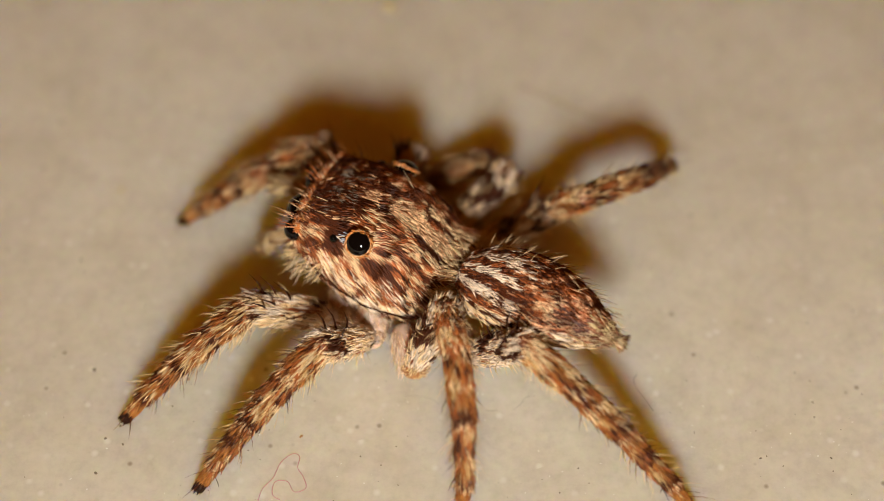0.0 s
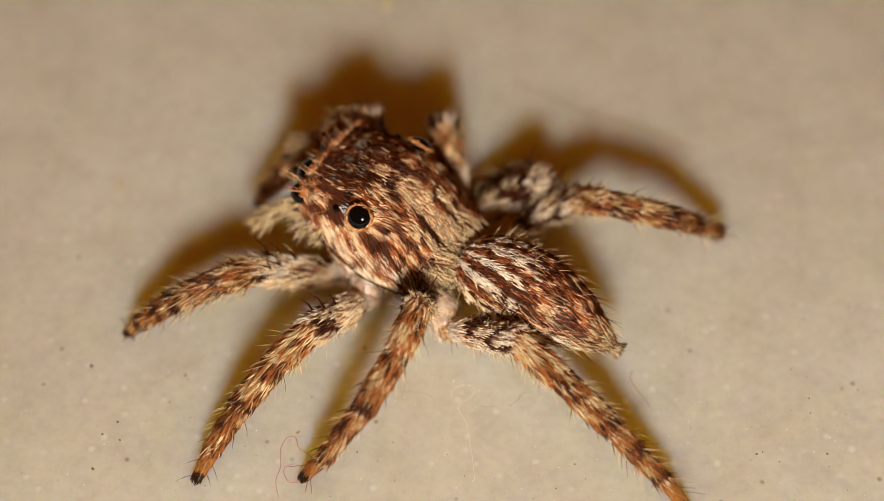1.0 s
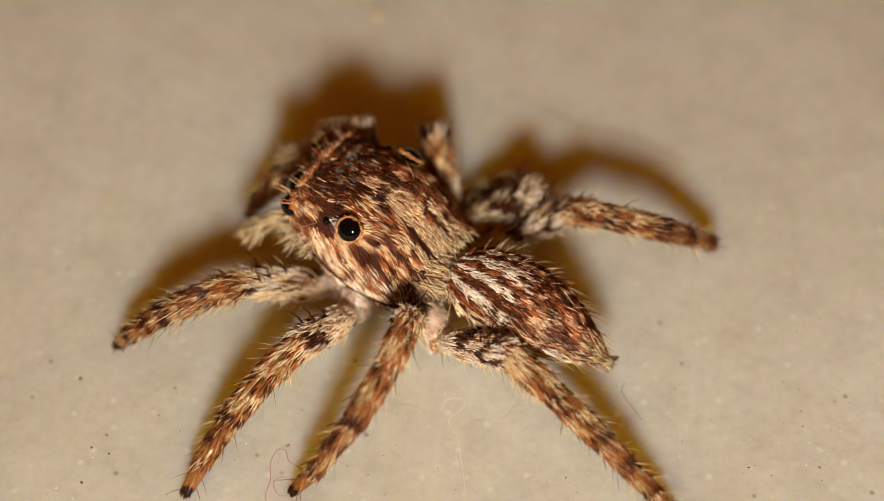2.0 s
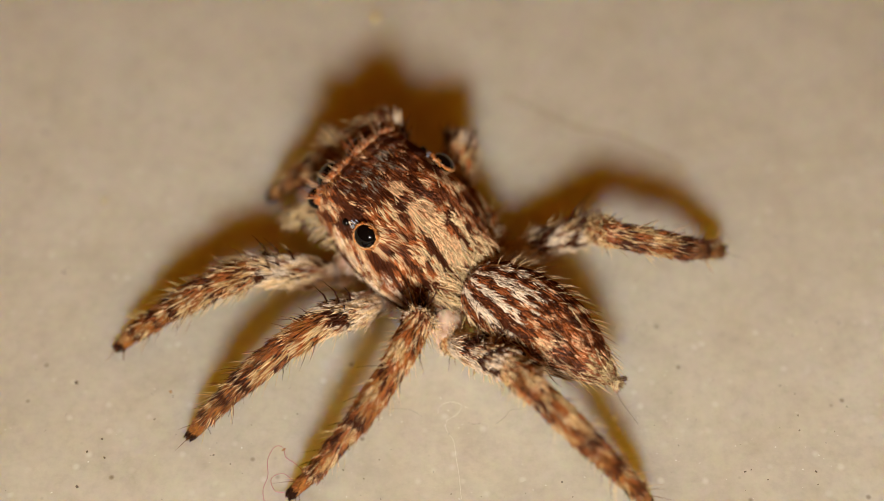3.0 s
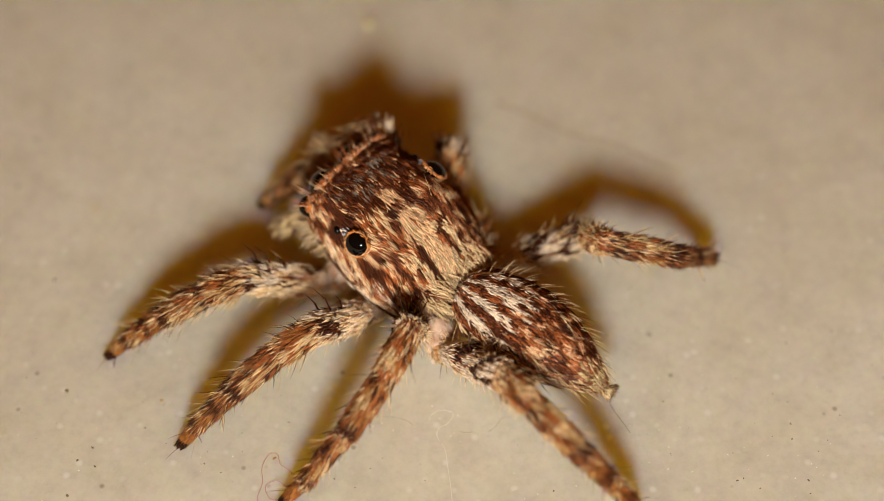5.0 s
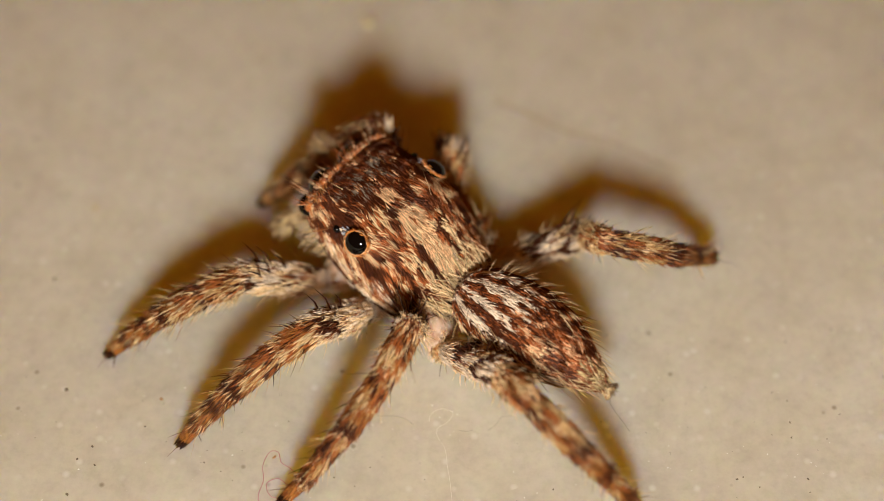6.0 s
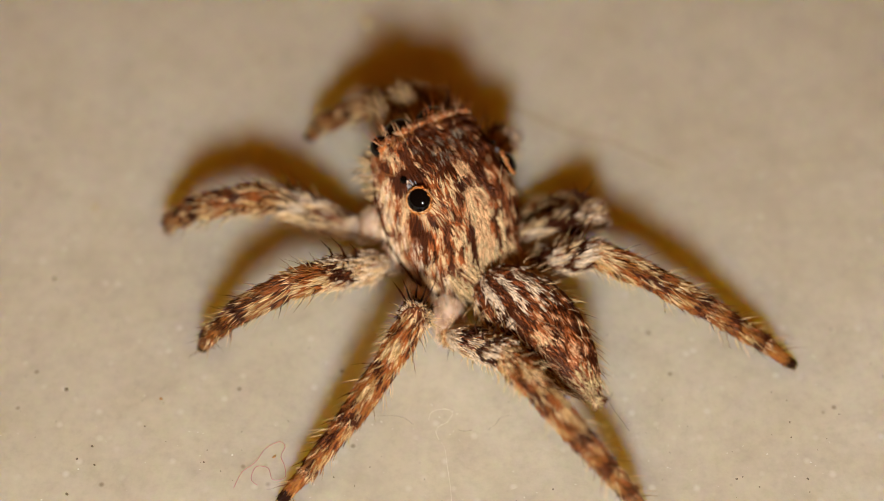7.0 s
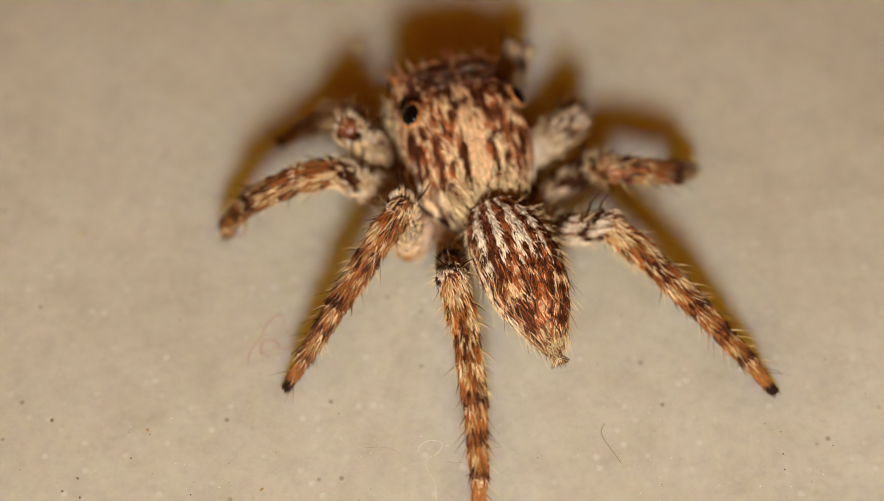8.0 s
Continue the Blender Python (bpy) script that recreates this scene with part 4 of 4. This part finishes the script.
def along(start, way, back):
    """The pose of a piece that starts at start, runs along way and has its back towards back."""
    y = Vector(way).normalized()
    x = y.cross(Vector(back)).normalized()
    z = x.cross(y)
    m = Matrix((x, y, z)).transposed().to_4x4()
    m.translation = Vector(start)
    return m


def leg_poses(hip, knee, foot, lengths, lean):
    """Poses of the five pieces: the thigh ends at the knee, the rest arches down to the foot in a plane that leans from the vertical."""
    knee, foot, hip = Vector(knee), Vector(foot), Vector(hip)
    rest = lengths[1:]
    span = foot - knee
    if span.length > 0.995 * sum(rest):
        knee = foot - span.normalized() * 0.995 * sum(rest)
        span = foot - knee
    thigh = (knee - hip).normalized()
    poses = [along(knee - thigh * lengths[0], thigh, (0, 0, 1))]
    d = span.normalized()
    up = (Vector((0, 0, 1)) - d * d.z).normalized()
    up = up * math.cos(lean) + d.cross(up) * math.sin(lean)
    share = (0.0, 1.15, 0.9, 0.7)

    def chain(b):
        a, x, z, pts = 0.0, 0.0, 0.0, [(0.0, 0.0)]
        for l, q in zip(rest, share):
            a -= b * q
            x, z = x + l * math.cos(a), z + l * math.sin(a)
            pts.append((x, z))
        return pts, math.hypot(x, z)

    lo, hi = 0.0, 1.35
    for _ in range(40):
        b = (lo + hi) / 2
        if chain(b)[1] > span.length:
            lo = b
        else:
            hi = b
    pts, _ = chain(lo)
    a = math.atan2(pts[-1][1], pts[-1][0])
    pts = [(x * math.cos(a) + z * math.sin(a), z * math.cos(a) - x * math.sin(a)) for x, z in pts]
    pts = [knee + d * x + up * z for x, z in pts]
    for p, q in zip(pts, pts[1:]):
        poses.append(along(p, q - p, up))
    return poses


# ---- dust, crumbs and threads on the tile ----
def strand_mesh(name, pts, radius, mat, lift=0.0):
    """A thin thread through points (x, y) on the tile, lying just above it and arching a little."""
    pts = np.array([(x, y, radius + lift * abs(math.sin(2.3 * i))) for i, (x, y) in enumerate(pts)])
    out = []
    for i in range(len(pts) - 1):
        a, b, c, d = pts[max(i - 1, 0)], pts[i], pts[i + 1], pts[min(i + 2, len(pts) - 1)]
        for u in np.linspace(0, 1, 7)[: 7 if i == len(pts) - 2 else 6]:
            out.append(0.5 * (2 * b + (c - a) * u + (2 * a - 5 * b + 4 * c - d) * u * u + (3 * b - a - 3 * c + d) * u ** 3))
    sh = Shape()
    taper = np.full(len(out), radius)
    taper[0] = taper[-1] = radius * 0.3
    sh.add(*tube(out, taper, 6), (0.3, 0.3, 0.3), 0)
    return sh.mesh(name, [mat])


def thread(name, label, pts, radius, mat, lift=0.0):
    x, y = pts[0]
    ob = new(name, strand_mesh(name, [(a - x, b - y) for a, b in pts], radius, mat, lift))
    ob.location = (x * MM, y * MM, 0)
    return tagged(ob, label, "thread")


def crumb(label, x, y, size, mat, seed):
    """An uneven little crumb resting on the tile."""
    rng = np.random.default_rng(seed)
    v, f = ball((0, 0, 0), (1, 1, 0.6), 5, 8)
    v = v * (1 + rng.normal(0, 0.16, (len(v), 1)))
    v = v * size * 0.8 * np.array((1, rng.uniform(0.6, 1.0), 0.8))
    v[:, 2] -= v[:, 2].min()
    sh = Shape()
    sh.add(v, f, (0.3, 0.3, 0.3), 0)
    ob = tagged(new("dust_crumb", sh.mesh("dust_crumb", [mat], smooth=False)), label, "crumb", group="crumbs on the tile")
    ob.location, ob.rotation_euler = (x * MM, y * MM, 0), (0, 0, rng.uniform(0, 6))


crumb("tiny dark brown grain of dust on tile", -8.40, -3.84, 0.055, GRIT, 1)
crumb("small tan crumb on the tile", -6.25, -4.08, 0.05, GRIT_TAN, 2)
crumb("tiny dark brown grain of dust on tile", -7.66, -5.27, 0.035, GRIT, 3)
crumb("tiny dark brown grain of dust on tile", -8.08, -6.44, 0.05, GRIT, 4)
crumb("tiny dark brown grain of dust on tile", -7.56, -5.73, 0.04, GRIT, 5)
crumb("tiny dark brown grain of dust on tile", -7.96, -5.58, 0.035, GRIT, 6)
crumb("tiny dark brown grain of dust on tile", 7.78, -4.67, 0.035, GRIT, 7)
crumb("tiny dark brown grain of dust on tile", 8.02, -6.07, 0.04, GRIT, 8)
crumb("tiny dark brown grain of dust on tile", 6.47, -6.07, 0.04, GRIT, 9)
crumb("tiny dark brown grain of dust on tile", 6.61, -6.02, 0.03, GRIT, 10)
crumb("tiny dark brown grain of dust on tile", 7.46, -3.91, 0.025, GRIT, 11)
crumb("tiny dark brown grain of dust on tile", 7.91, -2.58, 0.03, GRIT, 12)
crumb("tiny dark brown grain of dust on tile", -6.55, -4.77, 0.025, GRIT, 13)
crumb("tiny dark brown grain of dust on tile", -5.17, -5.66, 0.025, GRIT, 14)
crumb("tiny dark brown grain of dust on tile", -2.31, -6.03, 0.03, GRIT, 15)
crumb("tiny dark brown grain of dust on tile", -4.79, -5.88, 0.02, GRIT, 16)
crumb("tiny dark brown grain of dust on tile", 7.77, -5.05, 0.025, GRIT, 17)
crumb("tiny dark brown grain of dust on tile", 6.95, -6.26, 0.025, GRIT, 18)
crumb("tiny glittering pale grain on the tile", 5.04, -5.25, 0.02, GRIT_PALE, 19)
crumb("tiny glittering pale grain on the tile", -4.56, -5.48, 0.035, GRIT_PALE, 20)
crumb("tiny glittering pale grain on the tile", 8.51, -2.96, 0.025, GRIT_PALE, 21)
crumb("tiny glittering pale grain on the tile", 10.30, 2.53, 0.04, GRIT_PALE, 22)
crumb("flat pale yellow crumb on the tile", -1.88, 6.97, 0.2, GRIT_YELLOW, 23)
crumb("flat pale yellow crumb on the tile", -8.30, 1.18, 0.1, GRIT_YELLOW, 24)
crumb("small tan crumb on the tile", -3.64, -5.54, 0.055, GRIT_TAN, 25)
crumb("tiny glittering pale grain on the tile", -0.18, -4.23, 0.03, GRIT_PALE, 26)
crumb("tiny glittering pale grain on the tile", -0.01, -4.54, 0.025, GRIT_PALE, 27)
crumb("tiny glittering pale grain on the tile", 0.39, -4.46, 0.025, GRIT_PALE, 28)
crumb("tiny dark brown grain of dust on tile", -9.03, -0.86, 0.05, GRIT, 29)
crumb("small tan crumb on the tile", 7.73, 6.02, 0.06, GRIT_TAN, 30)
crumb("small tan crumb on the tile", 8.23, 1.88, 0.05, GRIT_TAN, 31)
crumb("tiny dark brown grain of dust on tile", -1.53, -5.78, 0.02, GRIT, 32)
crumb("tiny dark brown grain of dust on tile", 2.46, -6.32, 0.03, GRIT, 33)
crumb("tiny dark brown grain of dust on tile", 3.75, -6.23, 0.03, GRIT, 34)
thread("dark_hair", "short dark bent hair lying on tile", ((3.89, -3.91), (3.80, -4.14), (3.89, -4.38), (4.06, -4.65), (4.21, -4.91)), 0.007, DARK_THREAD, 0.02)
thread("dark_hair", "short dark bent hair lying on tile", ((-1.41, -4.51), (-1.05, -4.50), (-0.78, -4.57), (-0.58, -4.73)), 0.0035, DARK_THREAD, 0.0)
thread("dark_hair", "short dark bent hair lying on tile", ((1.05, -4.88), (1.25, -4.71), (1.36, -4.54), (1.61, -4.50)), 0.0035, DARK_THREAD, 0.0)
thread("dark_hair", "short dark bent hair lying on tile", ((0.40, -4.85), (0.55, -4.89), (0.72, -4.87)), 0.0045, DARK_THREAD, 0.0)
thread("pale_fibre", "thin curled whitish fibre on the tile", ((-0.25, -4.65), (-0.20, -4.46), (0.01, -4.34), (0.28, -4.41), (0.18, -4.65), (-0.04, -4.80), (-0.07, -4.98)), 0.0038, PALE_THREAD, 0.02)
thread("pale_fibre", "thin curled whitish fibre on the tile", ((-0.11, -4.88), (-0.01, -5.12), (0.11, -5.33), (0.16, -5.74), (0.22, -6.15), (0.27, -6.76)), 0.0032, PALE_THREAD, 0.02)
thread("faint_thread", "long faint brownish thread on the tile", ((1.36, 4.51), (2.20, 4.06), (3.16, 3.47), (4.12, 3.23), (5.06, 2.70), (5.73, 2.39)), 0.014, FAINT_THREAD, 0.0)


def dust():
    """Fine pale flakes and dark specks strewn over the tile, thickest in the foreground."""
    rng = np.random.default_rng(61)
    sh = Shape()
    for _ in range(520):
        x, y = rng.uniform(-10, 10), rng.uniform(-7.6, 1.5) if rng.random() < 0.8 else rng.uniform(1.5, 8)
        dark = rng.random() < 0.35
        size = rng.uniform(0.008, 0.020) if dark else rng.uniform(0.008, 0.024)
        v, f = ball((0, 0, 0), (1, 1, 1), 4, 6)
        v = v * (1 + rng.normal(0, 0.2, (len(v), 1))) * np.array((1, rng.uniform(0.3, 0.9), rng.uniform(0.15, 0.5))) * size
        a = rng.uniform(0, 6.3)
        v = np.stack([v[:, 0] * math.cos(a) - v[:, 1] * math.sin(a) + x, v[:, 0] * math.sin(a) + v[:, 1] * math.cos(a) + y, v[:, 2] - v[:, 2].min()], 1)
        sh.add(v, f, (0.3, 0.3, 0.3), 1 if dark else 0)
    ob = new("dust", sh.mesh("dust", [GRIT_PALE, GRIT], smooth=False))
    tagged(ob, "fine pale flakes and dark specks of dust on tile", "dust", kind="stuff")


dust()
red_thread = tagged(new("red_thread", strand_mesh("red_thread", ((-0.28, -0.95), (-0.36, -0.55), (-0.27, -0.2), (-0.3, 0.2), (-0.17, 0.52), (0.02, 0.5), (0.1, 0.25), (0.3, 0.12), (0.48, -0.1), (0.3, -0.3), (0.05, -0.14), (-0.2, -0.25), (-0.1, -0.55), (0.12, -0.6)), 0.0075, RED_THREAD, 0.05)),
                    "fine curled red fibre lying on the tile", "fibre")


def thread_rows():
    """The fibre is dragged about by a foot."""
    steps = ((0, -3.87, -6.51, -25), (0.4, -3.85, -6.55, -25), (0.5, -3.75, -6.37, -15), (0.7, -3.74, -6.37, -15), (0.8, -3.70, -6.19, 0), (1.7, -3.70, -6.21, 0), (2.8, -3.68, -6.01, 0), (6.4, -3.57, -5.91, 0), (6.5, -3.58, -5.80, 0), (6.9, -3.58, -5.80, 0), (7, -3.71, -5.69, -35), (7.4, -3.71, -5.68, -35), (7.5, -3.74, -5.69, -40), (7.8, -3.74, -5.66, -40), (7.9, -3.55, -1.61, -20), (8, -3.55, -1.64, -20))
    walk(red_thread, [(t, metres(pose(x, y, 0.004, 0, 0, turn))) for t, x, y, turn in steps])


def motions():
    rows = {}
    for t in TIMES:
        s = stance_at(t)
        m = body_pose(s["thorax"])
        rows.setdefault(thorax, []).append((t, metres(m)))
        waist = m @ Vector((0, -1.75, 0.55))
        tail = Vector(s["tail"])
        rows.setdefault(abdomen, []).append((t, metres(along(waist, waist - tail, m.to_3x3() @ Vector((0, 0, 1))))))
        reach = m.inverted() @ Vector(s["palp"])
        root = Vector((-0.55, 1.75, 0.25))
        rows.setdefault(PALPS[-1], []).append((t, metres(along(root, reach - root, (0, 0.3, 1)))))
        for name, (root, pieces) in LEGS.items():
            side = -1 if name[0] == "L" else 1
            h = HIPS[int(name[1])]
            k = s[name]
            poses = leg_poses(k[5:8], k[:3], (k[3], k[4], k[9]), LENGTHS[int(name[1])], k[8])
            start = poses[0].translation
            inner = m @ Vector((side * h[0] * 0.35, h[1] * 0.75, h[2]))
            base = along(start, start - inner, (0, 0, 1))
            rows.setdefault(root, []).append((t, metres(base)))
            for ob, p in zip(pieces, poses):
                rows.setdefault(ob, []).append((t, metres(base.inverted() @ p)))
    for ob, r in rows.items():
        walk(ob, r)
    thread_rows()


motions()
